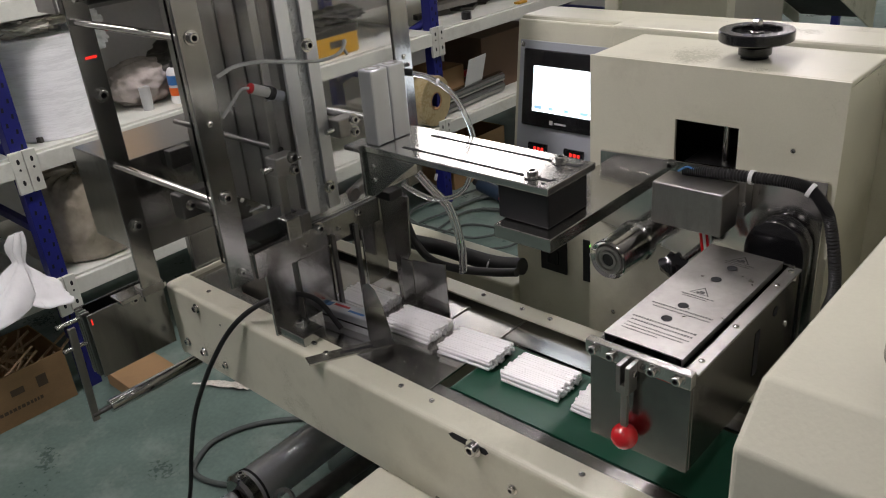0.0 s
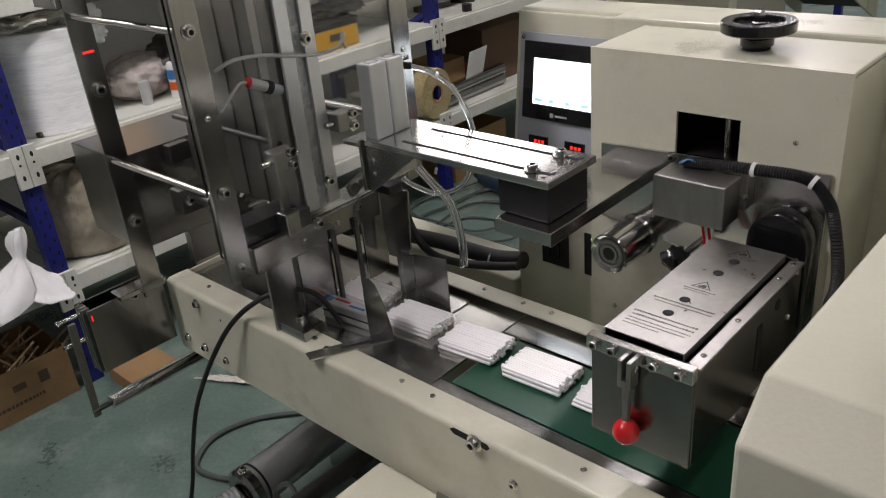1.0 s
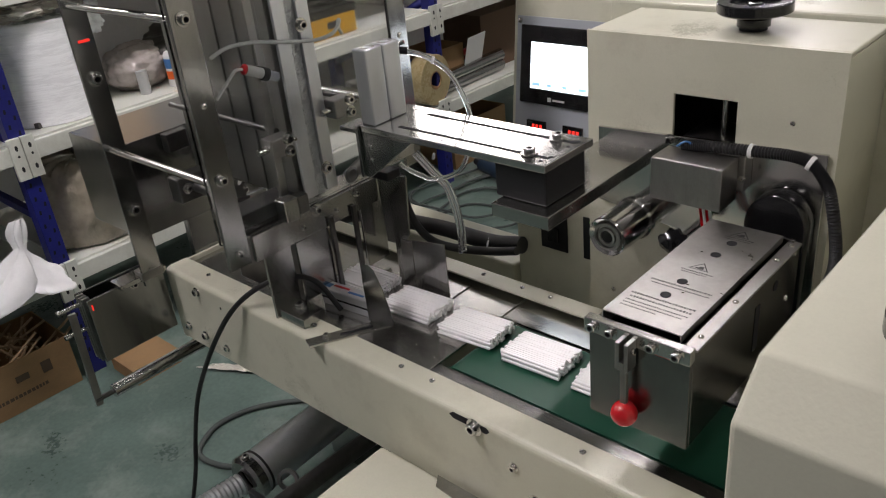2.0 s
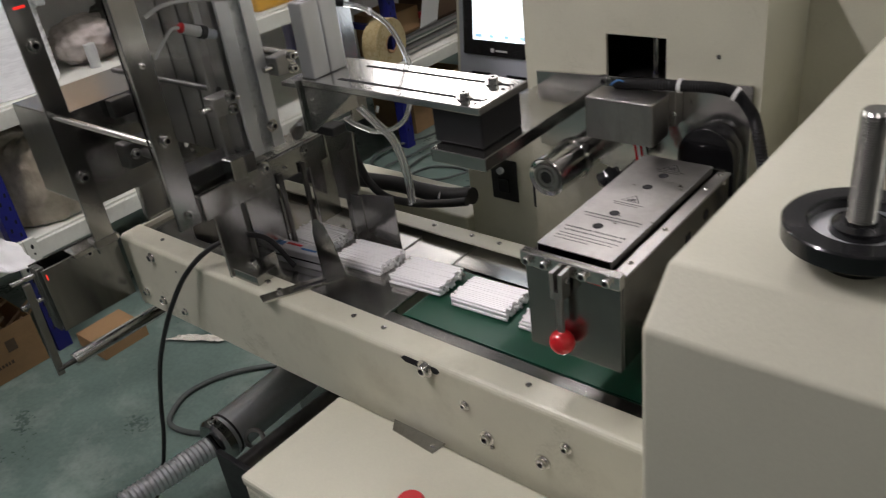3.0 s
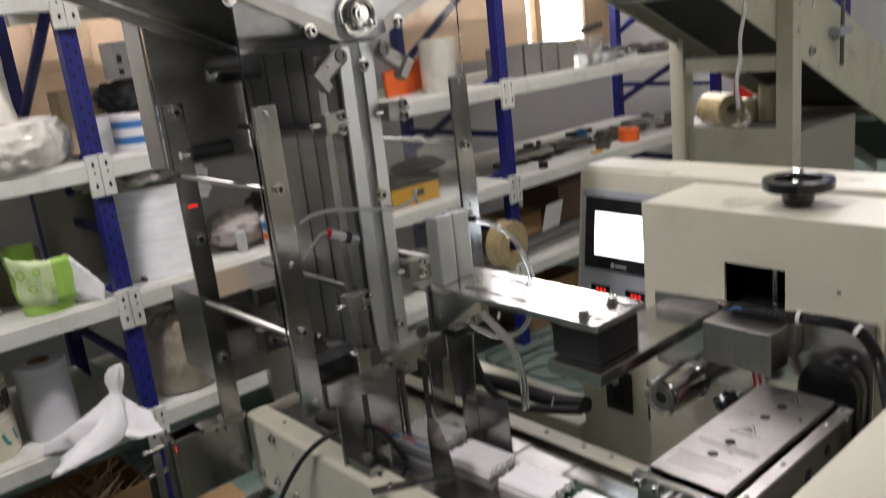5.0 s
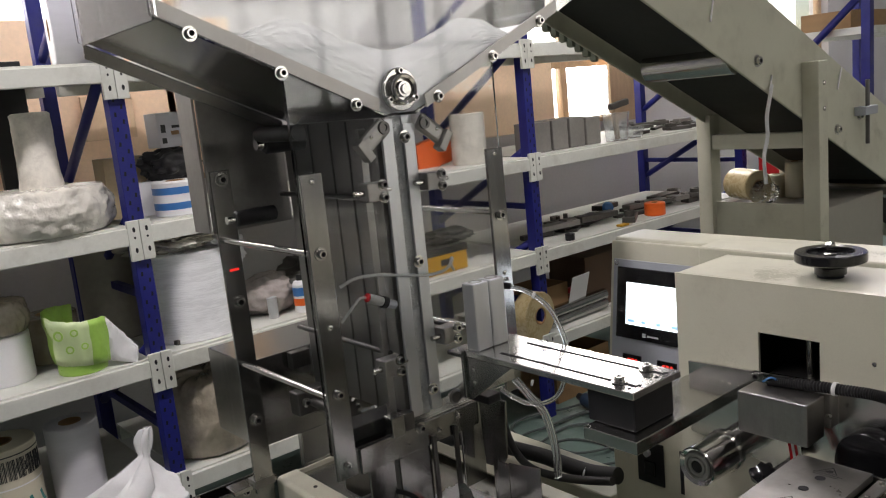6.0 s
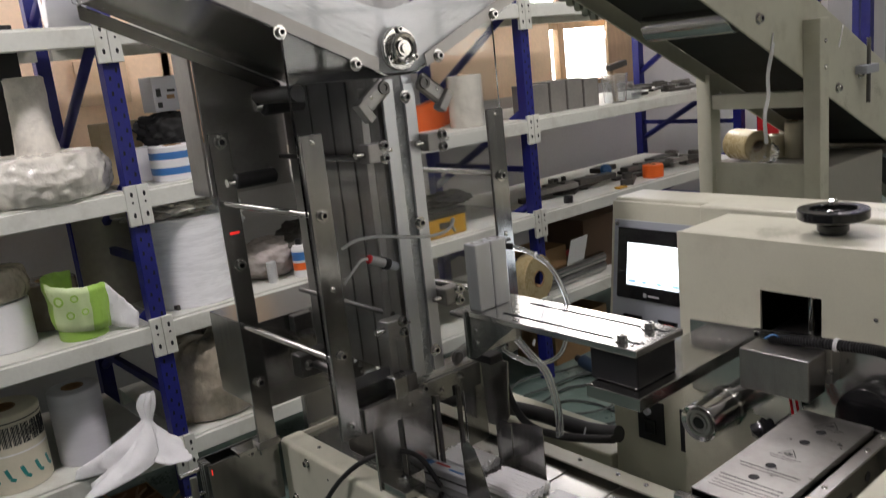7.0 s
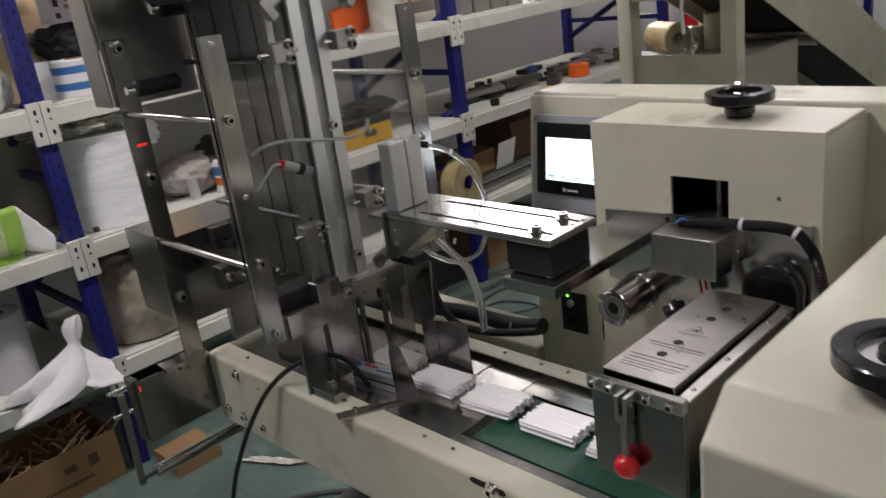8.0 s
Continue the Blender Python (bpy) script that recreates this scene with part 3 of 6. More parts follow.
part("dark_cover", bm, BLACK_GLOSS, plate, "dark rounded shape standing for a reflection in the plate")
drum = thing("drive_drum", "turned steel drum with a bearing in its end", "roller", (0.45, 0.16, 1.07))
part("barrel", lathe(bm_new(), [(0.024, 0.004), (0.031, 0.0), (0.033, 0.002), (0.033, 0.075), (0.036, 0.078), (0.036, 0.088), (0.030, 0.092), (0.030, 0.163)], (0.447, 0.080, 1.069), (0.02, 1, 0), 40), BRIGHT, drum)
part("bearing", lathe(bm_new(), [(0.024, 0.003), (0.023, 0.0), (0.019, 0.0), (0.018, 0.003), (0.016, 0.003), (0.015, 0.0), (0.011, 0.0), (0.010, 0.004)], (0.447, 0.0805, 1.069), (0.02, 1, 0), 32), SATIN, drum)
part("end_cap", lathe(bm_new(), [(0, 0.002), (0.0105, 0.002), (0.0105, 0.01)], (0.447, 0.0805, 1.069), (0.02, 1, 0), 20), BLACK, drum)
conn = thing("junction_box", "small bare stainless junction box under the hose", "junction box", (0.536, 0.19, 1.12))
part("cover", box(bm_new(), 0.478, 0.594, 0.158, 0.215, 1.114, 1.183, 0.002), SATIN, conn)
part("back", box(bm_new(), 0.560, 0.604, 0.2155, 0.2425, 1.128, 1.186, 0.002), SATIN, conn)
fix(conn, PAN, (0.601, 0.2155, 1.150), (0, -1, 0), 0.005, "screw")
hose = thing("corrugated_hose", "black corrugated cable hose with white ties", "hose", (0.62, 0.2, 1.2))
part("hose", sweep(bm_new(), [(0.505, 0.212, 1.188), (0.55, 0.212, 1.194), (0.614, 0.210, 1.199), (0.671, 0.208, 1.203), (0.701, 0.206, 1.198), (0.720, 0.205, 1.180), (0.733, 0.205, 1.155), (0.747, 0.206, 1.09), (0.750, 0.208, 1.044), (0.742, 0.214, 1.005), (0.735, 0.225, 0.95), (0.73, 0.235, 0.88)], 0.0092, 10, 26, 0.16), RUBBER, hose)
for p, a in (((0.614, 0.210, 1.199), (1, 0, 0)), ((0.701, 0.206, 1.198), (0.9, 0, -0.4))):
    part("cable_tie", lathe(bm_new(), [(0.0098, -0.003), (0.0110, -0.003), (0.0110, 0.003), (0.0098, 0.003), (0.0098, -0.003)], p, a, 16), PAPER, hose, "white cable tie")
for k, c in enumerate((RED_GLOSS, PAPER, RED_GLOSS, PAPER)):
    solo("ribbon_wire", sweep(bm_new(), [(0.545 + k * 0.005, 0.19, 1.122), (0.553 + k * 0.005, 0.185, 1.09), (0.565 + k * 0.005, 0.175, 1.05)], 0.0025, 6), c, "flat red and white wire below the junction box", "wire", "ribbon wires")
bm = bm_new()
solo("purple_wire", sweep(bm, [(0.50, 0.20, 1.190), (0.512, 0.205, 1.198), (0.525, 0.208, 1.194), (0.535, 0.21, 1.199)], 0.0018, 6), BLUE_LABEL, "thin violet wire beside the hose", "wire")
knob = lathe(bm_new(), [(0, 0), (0.012, 0), (0.020, 0.006), (0.021, 0.018), (0.012, 0.024), (0, 0.024)], (0.514, 0.175, 1.030), (0.1, -0.5, 1), 28)
for v in knob.verts:
    d = v.co - Vector((0.514, 0.175, 1.030))
    v.co += d * 0.12 * math.cos(5 * math.atan2(d.y, d.x))
kn = thing("star_knob", "black star shaped clamping knob", "knob", (0.514, 0.175, 1.0))
part("grip", knob, BLACK_GLOSS, kn)
part("stem", rod(bm_new(), (0.514, 0.172, 1.035), (0.514, 0.244, 1.032), 0.006), BRIGHT, kn)

# ---- crimping box with warning lid ----
cut = thing("sealing_box", "stainless sealing box with engraved lid above the belt", "machine part", (0.64, 0, 0.952))
part("front_plate", box(bm_new(), 0.574, 0.713, -0.165, -0.159, 0.950, 1.078, 0.001), SEAL_STEEL, cut)
part("front_bar", box(bm_new(), 0.568, 0.714, -0.168, -0.154, 1.078, 1.098, 0.0015), BRIGHT, cut)
part("side_plate", box(bm_new(), 0.707, 0.713, -0.158, 0.165, 0.950, 1.090, 0.001), SEAL_STEEL, cut)
part("side_plate", box(bm_new(), 0.574, 0.580, -0.158, 0.165, 0.950, 1.090, 0.001), SEAL_STEEL, cut)
part("back_plate", box(bm_new(), 0.581, 0.706, 0.159, 0.165, 0.950, 1.098, 0.001), SEAL_STEEL, cut)
part("under_plate", box(bm_new(), 0.581, 0.706, -0.158, 0.158, 0.985, 0.990), DARK_STEEL, cut)
part("ledge", box(bm_new(), 0.697, 0.716, -0.153, 0.165, 1.0905, 1.094, 0.001), SATIN, cut)
part("inner_roller", rod(bm_new(), (0.60, -0.12, 1.045), (0.69, -0.12, 1.045), 0.022), DARK_STEEL, cut)
part("inner_wire", sweep(bm_new(), [(0.60, -0.142, 1.075), (0.63, -0.148, 1.085), (0.66, -0.146, 1.076), (0.69, -0.142, 1.083)], 0.003, 6), RED_MATTE, cut)
lid = part("lid", prism(bm_new(), [(0.584, 1.080), (0.584, 1.105), (0.693, 1.105), (0.693, 1.094), (0.6915, 1.094), (0.6915, 1.1035), (0.5855, 1.1035), (0.5855, 1.080)], "y", -0.150, 0.152), mat("lid_stainless", (0.30, 0.293, 0.28), 0.34, 1, 0.15, 22, 120, 0.03, rough_vary=0.1, dirt=(0.17, 0.165, 0.155), dirt_amount=0.45), cut, "satin stainless lid with engraved warnings")
for x, y in ((0.643, 0.095), (0.639, 0.053), (0.635, -0.036), (0.633, -0.077)):
    part("hole", lathe(bm_new(), [(0, 0.0004), (0.0072, 0.0004), (0.0072, 0)], (x, y, 1.105)), HOLE, lid)
bm = bm_new()


def triangle(bm, x, y, s):
    pts = [Vector((x - s * 0.9, y - s * 0.5)), Vector((x + s * 0.9, y - s * 0.5)), Vector((x, y + s * 0.8))]
    c = Vector((x, y - s * 0.05))
    for i in range(3):
        a, b = pts[i], pts[(i + 1) % 3]
        ia, ib = c + (a - c) * 0.8, c + (b - c) * 0.8
        bm.faces.new([bm.verts.new((*p, 1.1054)) for p in (a, b, ib, ia)])
    box(bm, x - s * 0.35, x + s * 0.35, y - s * 0.3, y - s * 0.1, 1.1051, 1.1054)
    box(bm, x - s * 0.1, x + s * 0.3, y - s * 0.05, y + s * 0.12, 1.1051, 1.1054)


triangle(bm, 0.638, 0.010, 0.016)
part("warning_mark", bm, INK, lid)
bm = bm_new()
triangle(bm, 0.644, 0.124, 0.016)
part("warning_mark", bm, INK, lid)
bm = bm_new()
rows = [(-0.005, 0.617, 0.662, 0.003), (0.111, 0.625, 0.667, 0.003), (0.106, 0.627, 0.664, 0.002), (-0.010, 0.62, 0.655, 0.002), (-0.050, 0.597, 0.682, 0.0046), (-0.057, 0.602, 0.682, 0.003), (-0.094, 0.593, 0.682, 0.0046), (-0.103, 0.596, 0.682, 0.0046), (-0.112, 0.595, 0.681, 0.003), (-0.119, 0.595, 0.676, 0.003), (-0.126, 0.595, 0.645, 0.003)]
for y, a, b, h in rows:
    x = a
    while x < b:
        w = random.uniform(0.0018, 0.0036) if h > 0.004 else random.uniform(0.0012, 0.0028)
        box(bm, x, min(x + w, b), y, y + 0.78 * h * random.uniform(0.7, 1.0), 1.1051, 1.1053)
        x += w + (0.0012 if h > 0.004 else 0.0010)
tagged(part("engraved_text", bm, INK, lid), kind="stuff")
for x in (0.581, 0.607, 0.664, 0.697):
    fix(cut, BOLT_W, (x, -0.168, 1.088), (0, -1, 0), 0.0062)
for y, w in ((-0.125, (0, 0, 1)), (-0.03, (0, 0, 1)), (0.10, (0, 0, 1)), (0.15, (0, 0, 1))):
    fix(cut, PAN, (0.706, y, 1.094), w, 0.0042, "screw")
for y, z in ((0.148, 1.085), (0.13, 1.02)):
    fix(cut, PAN, (0.713, y, z), (1, 0, 0), 0.005, "screw")
part("slot", box(bm_new(), 0.7131, 0.7136, 0.02, 0.035, 0.99, 1.06), HOLE, cut)
part("slot", lathe(bm_new(), [(0, 0.0005), (0.008, 0.0005), (0.008, 0)], (0.713, 0.085, 1.063), (1, 0, 0)), HOLE, cut)
lever = part("lever", box(bm_new(), 0.6300, 0.6385, -0.184, -0.177, 0.994, 1.062, 0.001), SATIN, cut)
bm = bm_new()
box(bm, 0.625, 0.6312, -0.188, -0.168, 1.052, 1.092, 0.001)
box(bm, 0.6373, 0.6435, -0.188, -0.168, 1.052, 1.092, 0.001)
box(bm, 0.6312, 0.6373, -0.188, -0.168, 1.052, 1.064)
part("fork", bm, SATIN, lever)
fix(cut, BOLT, (0.6435, -0.178, 1.08), (1, 0, 0), 0.004)
sph = bm_new()
bmesh.ops.create_uvsphere(sph, u_segments=32, v_segments=20, radius=0.0175, matrix=Matrix.Translation((0.635, -0.181, 0.9825)))
for f in sph.faces:
    f.smooth = True
part("ball_knob", sph, RED_GLOSS, lever, "glossy red ball knob")

# ---- arm plate with cylinder ----
arm = thing("transfer_unit", "polished slotted steel arm plate on a cross bar", "machine unit", (0.2, 0.02, 1.12))
part("plate", box(bm_new(), 0.030, 0.418, -0.035, 0.092, 1.213, 1.225, 0.0015), BRIGHT, arm, "mirror bright steel plate with two slots")
for y in (-0.007, 0.063):
    part("slot", box(bm_new(), 0.10, 0.405, y - 0.0035, y + 0.0035, 1.2252, 1.2256), HOLE, arm)
for x, y in ((0.371, -0.007), (0.373, 0.063)):
    fix(arm, BOLT_W, (x, y, 1.2257), (0, 0, 1), 0.0085)
for x, y in ((0.40, -0.02), (0.405, 0.0), (0.404, 0.045), (0.406, 0.07)):
    part("hole", lathe(bm_new(), [(0, 0.0004), (0.003, 0.0004), (0.003, 0)], (x, y, 1.2252)), HOLE, arm)
part("spacer_block", box(bm_new(), 0.318, 0.412, -0.026, 0.078, 1.1555, 1.2125, 0.003), BLACK, arm, "black plastic spacer block")
part("cross_bar", box(bm_new(), 0.328, 0.433, -0.052, 0.242, 1.133, 1.155, 0.0015), STEEL_FLAT, arm)
bm = prism(bm_new(), [(0.030, 1.130), (0.040, 1.130), (0.150, 1.2125), (0.030, 1.2125)], "y", -0.034, -0.026, 0.001)
part("gusset", bm, STEEL, arm)
part("end_plate", box(bm_new(), 0.022, 0.0295, -0.040, 0.090, 1.13, 1.225, 0.001), STEEL, arm)
part("tab", box(bm_new(), -0.03, 0.0215, -0.03, 0.02, 1.205, 1.213, 0.001), STEEL, arm)
fix(arm, PAN, (0.05, -0.034, 1.19), (0, -1, 0), 0.005, "screw")
fix(arm, PAN, (0.05, -0.034, 1.165), (0, -1, 0), 0.005, "screw")
cyl = thing("air_cylinder", "square aluminium air cylinder standing on the arm", "cylinder", (0.045, 0.02, 1.2255))
part("body", box(bm_new(), 0.030, 0.062, -0.028, 0.011, 1.2255, 1.355, 0.003), ALU, cyl)
part("body", box(bm_new(), 0.030, 0.062, 0.013, 0.052, 1.2255, 1.355, 0.003), ALU, cyl)
for y in (-0.008, 0.033):
    part("bore", lathe(bm_new(), [(0.0, -0.001), (0.011, 0.0004), (0.013, 0.0006), (0.0135, 0)], (0.046, y, 1.355)), SATIN, cyl)
part("fitting", rod(bm_new(), (0.050, 0.053, 1.335), (0.066, 0.066, 1.332), 0.0065, 12, 0.001), BLACK, cyl, "black push-in air fitting")
part("speed_screw", rod(bm_new(), (0.052, 0.053, 1.344), (0.064, 0.062, 1.348), 0.0035, 10), BRIGHT, cyl)
tube = thing("air_tubes", "clear plastic air tubes looping below the arm", "tube", (0.1, 0.1, 1.1))
shadowless(part("tube", sweep(bm_new(), [(0.062, 0.062, 1.332), (0.09, 0.08, 1.322), (0.12, 0.095, 1.30), (0.138, 0.105, 1.27), (0.157, 0.110, 1.215), (0.150, 0.110, 1.166), (0.134, 0.110, 1.124), (0.112, 0.110, 1.100), (0.079, 0.110, 1.083), (0.042, 0.110, 1.074), (0.016, 0.110, 1.076), (-0.013, 0.110, 1.081), (-0.036, 0.110, 1.089)], 0.0048, 8), TUBE, tube))
shadowless(part("tube", sweep(bm_new(), [(-0.017, 0.130, 1.106), (0.006, 0.130, 1.090), (0.024, 0.130, 1.077), (0.058, 0.130, 1.053), (0.074, 0.130, 1.019), (0.082, 0.130, 0.988), (0.086, 0.130, 0.953), (0.084, 0.130, 0.916)], 0.0045, 8), TUBE, tube))
shadowless(part("tube", sweep(bm_new(), [(x + 0.006, y + 0.004, z + 0.004) for x, y, z in [(-0.017, 0.130, 1.106), (0.006, 0.130, 1.090), (0.024, 0.130, 1.077), (0.058, 0.130, 1.053), (0.074, 0.130, 1.019), (0.082, 0.130, 0.988), (0.086, 0.130, 0.953), (0.084, 0.130, 0.916)]], 0.0045, 8), TUBE, tube))
for p in ((0.103, 0.087, 1.314), (0.05, 0.117, 1.118)):
    part("cable_tie", lathe(bm_new(), [(0.0048, -0.002), (0.0065, -0.002), (0.0065, 0.002), (0.0048, 0.002), (0.0048, -0.002)], p, (1, 0.6, -0.3), 12), PAPER, tube, "white cable tie")

# ---- stick hopper ----
hop = thing("stick_hopper", "clear acrylic V shaped hopper full of white sticks", "hopper", (-0.3, 0, 0.85))
VTOP = 2.12
# pale acrylic; the opaque pinkish grey includes the reflection on it
PALE_STRIP = mat("pale_strip_with_reflection", (0.76, 0.72, 0.68), 0.2, 0, 0.05, 6, 90, 0.03, coat=0.4)
vee = [(-0.255, 1.045), (0.255, 1.045), (0.255, 1.768), (0.475, 1.868), (0.475, VTOP), (-0.475, VTOP), (-0.475, 1.868), (-0.255, 1.768)]
shadowless(part("front_pane", prism(bm_new(), vee, "x", -0.138, -0.130), ACRYLIC, hop, "clear acrylic front pane"))
vee_b = [(0.03, 1.045), (0.255, 1.045), (0.255, 1.768), (0.475, 1.868), (0.475, VTOP), (-0.475, VTOP), (-0.475, 1.868), (-0.255, 1.768), (-0.03, 1.66), (-0.03, 1.045)]
shadowless(part("rear_pane", prism(bm_new(), vee_b, "x", -0.506, -0.500), ACRYLIC, hop, "clear acrylic rear pane"))
for s in (-1, 1):
    part("chute_floor", prism(bm_new(), [(s * 0.036, 1.672), (s * 0.462, 1.866), (s * 0.462, 1.8705), (s * 0.036, 1.6765)], "x", -0.497, -0.139), STEEL, hop)
    part("front_strip", prism(bm_new(), [(s * 0.060, 1.683), (s * 0.466, 1.866), (s * 0.466, 1.893), (s * 0.056, 1.708)], "x", -0.1295, -0.1255), PALE_STRIP, hop)
    part("rear_strip", prism(bm_new(), [(s * 0.060, 1.655), (s * 0.466, 1.838), (s * 0.466, 1.866), (s * 0.060, 1.682)], "x", -0.5105, -0.5065), STEEL, hop)
part("end_wall", box(bm_new(), -0.497, -0.139, -0.470, -0.464, 1.862, VTOP, 0.001), STEEL, hop)
part("rear_sheet", box(bm_new(), -0.520, -0.5115, -0.255, -0.062, 1.455, 1.765, 0.001), SATIN, hop)
part("side_sheet", box(bm_new(), -0.60, -0.5205, -0.262, -0.256, 1.455, 1.765, 0.001), SATIN, hop)
part("guide_wall", box(bm_new(), -0.495, -0.165, -0.068, -0.060, 1.06, 1.672, 0.001), SATIN, hop)
for x in (-0.235, -0.30, -0.38, -0.45):
    part("guide_rib", box(bm_new(), x - 0.004, x, -0.0705, -0.0685, 1.06, 1.67), DARK_STEEL, hop)
part("guide_bar", box(bm_new(), -0.165, -0.1395, -0.068, -0.040, 1.06, 1.672, 0.0015), SATIN, hop)
part("guide_bar", box(bm_new(), -0.160, -0.1395, -0.002, 0.024, 1.06, 1.672, 0.0015), ALU, hop)
part("guide_bar", box(bm_new(), -0.1295, -0.122, -0.062, -0.034, 1.06, 1.668, 0.0015), ALU, hop)
part("guide_bar", box(bm_new(), -0.1295, -0.124, -0.008, 0.019, 1.06, 1.655, 0.001), ALU, hop)
part("guide_bar", box(bm_new(), -0.150, -0.1395, -0.107, -0.090, 1.06, 1.655, 0.0015), SATIN, hop)
part("guide_wall", box(bm_new(), -0.495, -0.165, 0.0, 0.006, 1.06, 1.672, 0.001), SATIN, hop)

# sticks in the channel and the heap
bm = bm_new()
nz, ny = 150, 8
grid = [[bm.verts.new((-0.1405 + random.uniform(-0.003, 0.0), -0.039 + 0.036 * j / ny, 1.052 + 0.62 * i / nz)) for j in range(ny + 1)] for i in range(nz + 1)]
for i in range(nz):
    for j in range(ny):
        bm.faces.new((grid[i][j], grid[i][j + 1], grid[i + 1][j + 1], grid[i + 1][j]))
box(bm, -0.48, -0.146, -0.0392, -0.0028, 1.052, 1.672)
tagged(new("stick_stack", finish(bm, "stick_stack", STACK)), "tall column of stacked white plastic sticks", "sticks", kind="stuff")


def heap_top(y):
    s = 1.806 + 0.054 * math.exp(-((y + 0.235) / 0.115) ** 2) + 0.052 * math.exp(-((y - 0.20) / 0.11) ** 2) - 0.010 * math.exp(-((y + 0.01) / 0.06) ** 2)
    return s + 0.004 * noise.noise((y * 22, 0, 3))


bm = bm_new()
cols = []
N = 90
for i in range(N + 1):
    y = -0.395 + 0.80 * i / N
    low = 1.678 + 0.455 * max(0, abs(y) - 0.036)
    top = max(low + 0.001, heap_top(y))
    col = []
    for k in range(26):
        z = low + (top - low) * k / 25
        col.append(bm.verts.new((-0.1405 + random.uniform(-0.0025, 0), y, z)))
    for k in range(1, 8):
        x = -0.1405 - 0.352 * k / 7
        col.append(bm.verts.new((x, y, max(low, top - 0.20 * (k / 7) ** 0.7 * 0.352 + 0.008 * noise.noise((y * 16, x * 10, 0))))))
    cols.append(col)
for a, b in zip(cols, cols[1:]):
    for k in range(len(a) - 1):
        bm.faces.new((a[k], b[k], b[k + 1], a[k + 1])).smooth = True
tagged(new("stick_heap", finish(bm, "stick_heap", HEAP)), "wavy heap of loose white plastic sticks in the hopper", "sticks", kind="stuff")

hub = part("bearing_hub", lathe(bm_new(), [(0.042, 0), (0.042, 0.008), (0.040, 0.010), (0.031, 0.010), (0.030, 0.022), (0.027, 0.024), (0.022, 0.022), (0.021, 0.012), (0.016, 0.012), (0.015, 0.022), (0.010, 0.022), (0.009, 0.026), (0, 0.026)], (-0.130, -0.006, 1.722), (1, 0, 0), 40), BRIGHT, hop, "round flanged bearing hub")
for k in range(3):
    a = math.pi / 2 + 2.094 * k
    fix(hop, BOLT, (-0.120, -0.006 + 0.036 * math.cos(a), 1.722 + 0.036 * math.sin(a)), (1, 0, 0), 0.0065)
for y, z in ((-0.418, 1.838), (-0.261, 1.767), (-0.112, 1.701), (0.090, 1.702), (0.252, 1.775), (0.405, 1.846)):
    fix(hop, BOLT_W, (-0.1255, y, z), (1, 0, 0), 0.0085)
for y, z in ((-0.007, 1.630), (-0.005, 1.378), (-0.003, 1.105)):
    fix(hop, BOLT_W, (-0.124, y, z), (1, 0, 0), 0.0085)
fix(hop, BOLT_W, (-0.130, -0.10, 1.95), (1, 0, 0), 0.011)


def clamp(y, z, s):
    q = Matrix.Translation((-0.118, y, z)) @ Matrix.Rotation(-s * radians(36), 4, "X")
    c = part("clamp_arm", obox(bm_new(), q, 0.012, 0.07, 0.036, 0.008), SATIN, hop)
    e = q @ Vector((0.006, -s * 0.022, 0))
    part("clamp_bearing", lathe(bm_new(), [(0.0, 0.001), (0.006, 0.001), (0.0065, 0.004), (0.012, 0.004), (0.013, 0.0)], e, (1, 0, 0)), DARK_STEEL, c)
    part("clamp_jaw", obox(bm_new(), q @ Matrix.Translation((0.002, s * 0.040, -0.004)), 0.024, 0.018, 0.044, 0.002), SATIN, c)
    fix(hop, PAN, q @ Vector((0.006, s * 0.012, 0.006)), (1, 0, 0), 0.004, "screw")


clamp(-0.082, 1.640, -1)
clamp(0.054, 1.640, 1)


def block(y, z, s):
    b = part("clamp_block", box(bm_new(), -0.130, -0.098, y - 0.024, y + 0.024, z - 0.018, z + 0.018, 0.003), SATIN, hop)
    fix(hop, BOLT_W, (-0.098, y + s * 0.012, z + 0.012), (1, 0, 0), 0.0075)
    fix(hop, BOLT_W, (-0.098, y + s * 0.012, z - 0.012), (1, 0, 0), 0.0075)
    part("stub", rod(bm_new(), (-0.112, y - s * 0.024, z), (-0.112, y - s * 0.045, z), 0.006), BRIGHT, b)
    part("stub", rod(bm_new(), (-0.112, y + s * 0.024, z), (-0.112, y + s * 0.040, z), 0.004), BRIGHT, b)


block(-0.103, 1.535, 1)
block(0.043, 1.537, 1)
block(-0.108, 1.188, 1)
block(0.045, 1.215, 1)


def post(x, y, z0, z1, w=0.046):
    p = part("post", box(bm_new(), x, x + 0.008, y - w / 2, y + w / 2, z0, z1, 0.001), STEEL, hop)
    return p


post(-0.128, -0.231, 0.994, 1.586)
post(-0.514, -0.227, 0.840, 1.590)
post(-0.128, 0.229, 1.030, 1.581)
post(-0.514, 0.240, 0.840, 1.585)
for z in (1.438, 1.165, 1.019):
    fix(hop, BOLT_W, (-0.120, -0.231, z), (1, 0, 0), 0.0085 if z > 1.1 else 0.006)
fix(hop, PAN, (-0.120, -0.231, 1.297), (1, 0, 0), 0.006, "screw")
fix(hop, PAN, (-0.120, -0.231, 1.572), (1, 0, 0), 0.006, "screw")
for z in (1.570, 1.296, 1.016):
    fix(hop, BOLT_W, (-0.506, -0.226, z), (1, 0, 0), 0.0105)
fix(hop, BOLT_W, (-0.120, 0.229, 1.435), (1, 0, 0), 0.0085)
fix(hop, PAN, (-0.120, 0.230, 1.305), (1, 0, 0), 0.006, "screw")
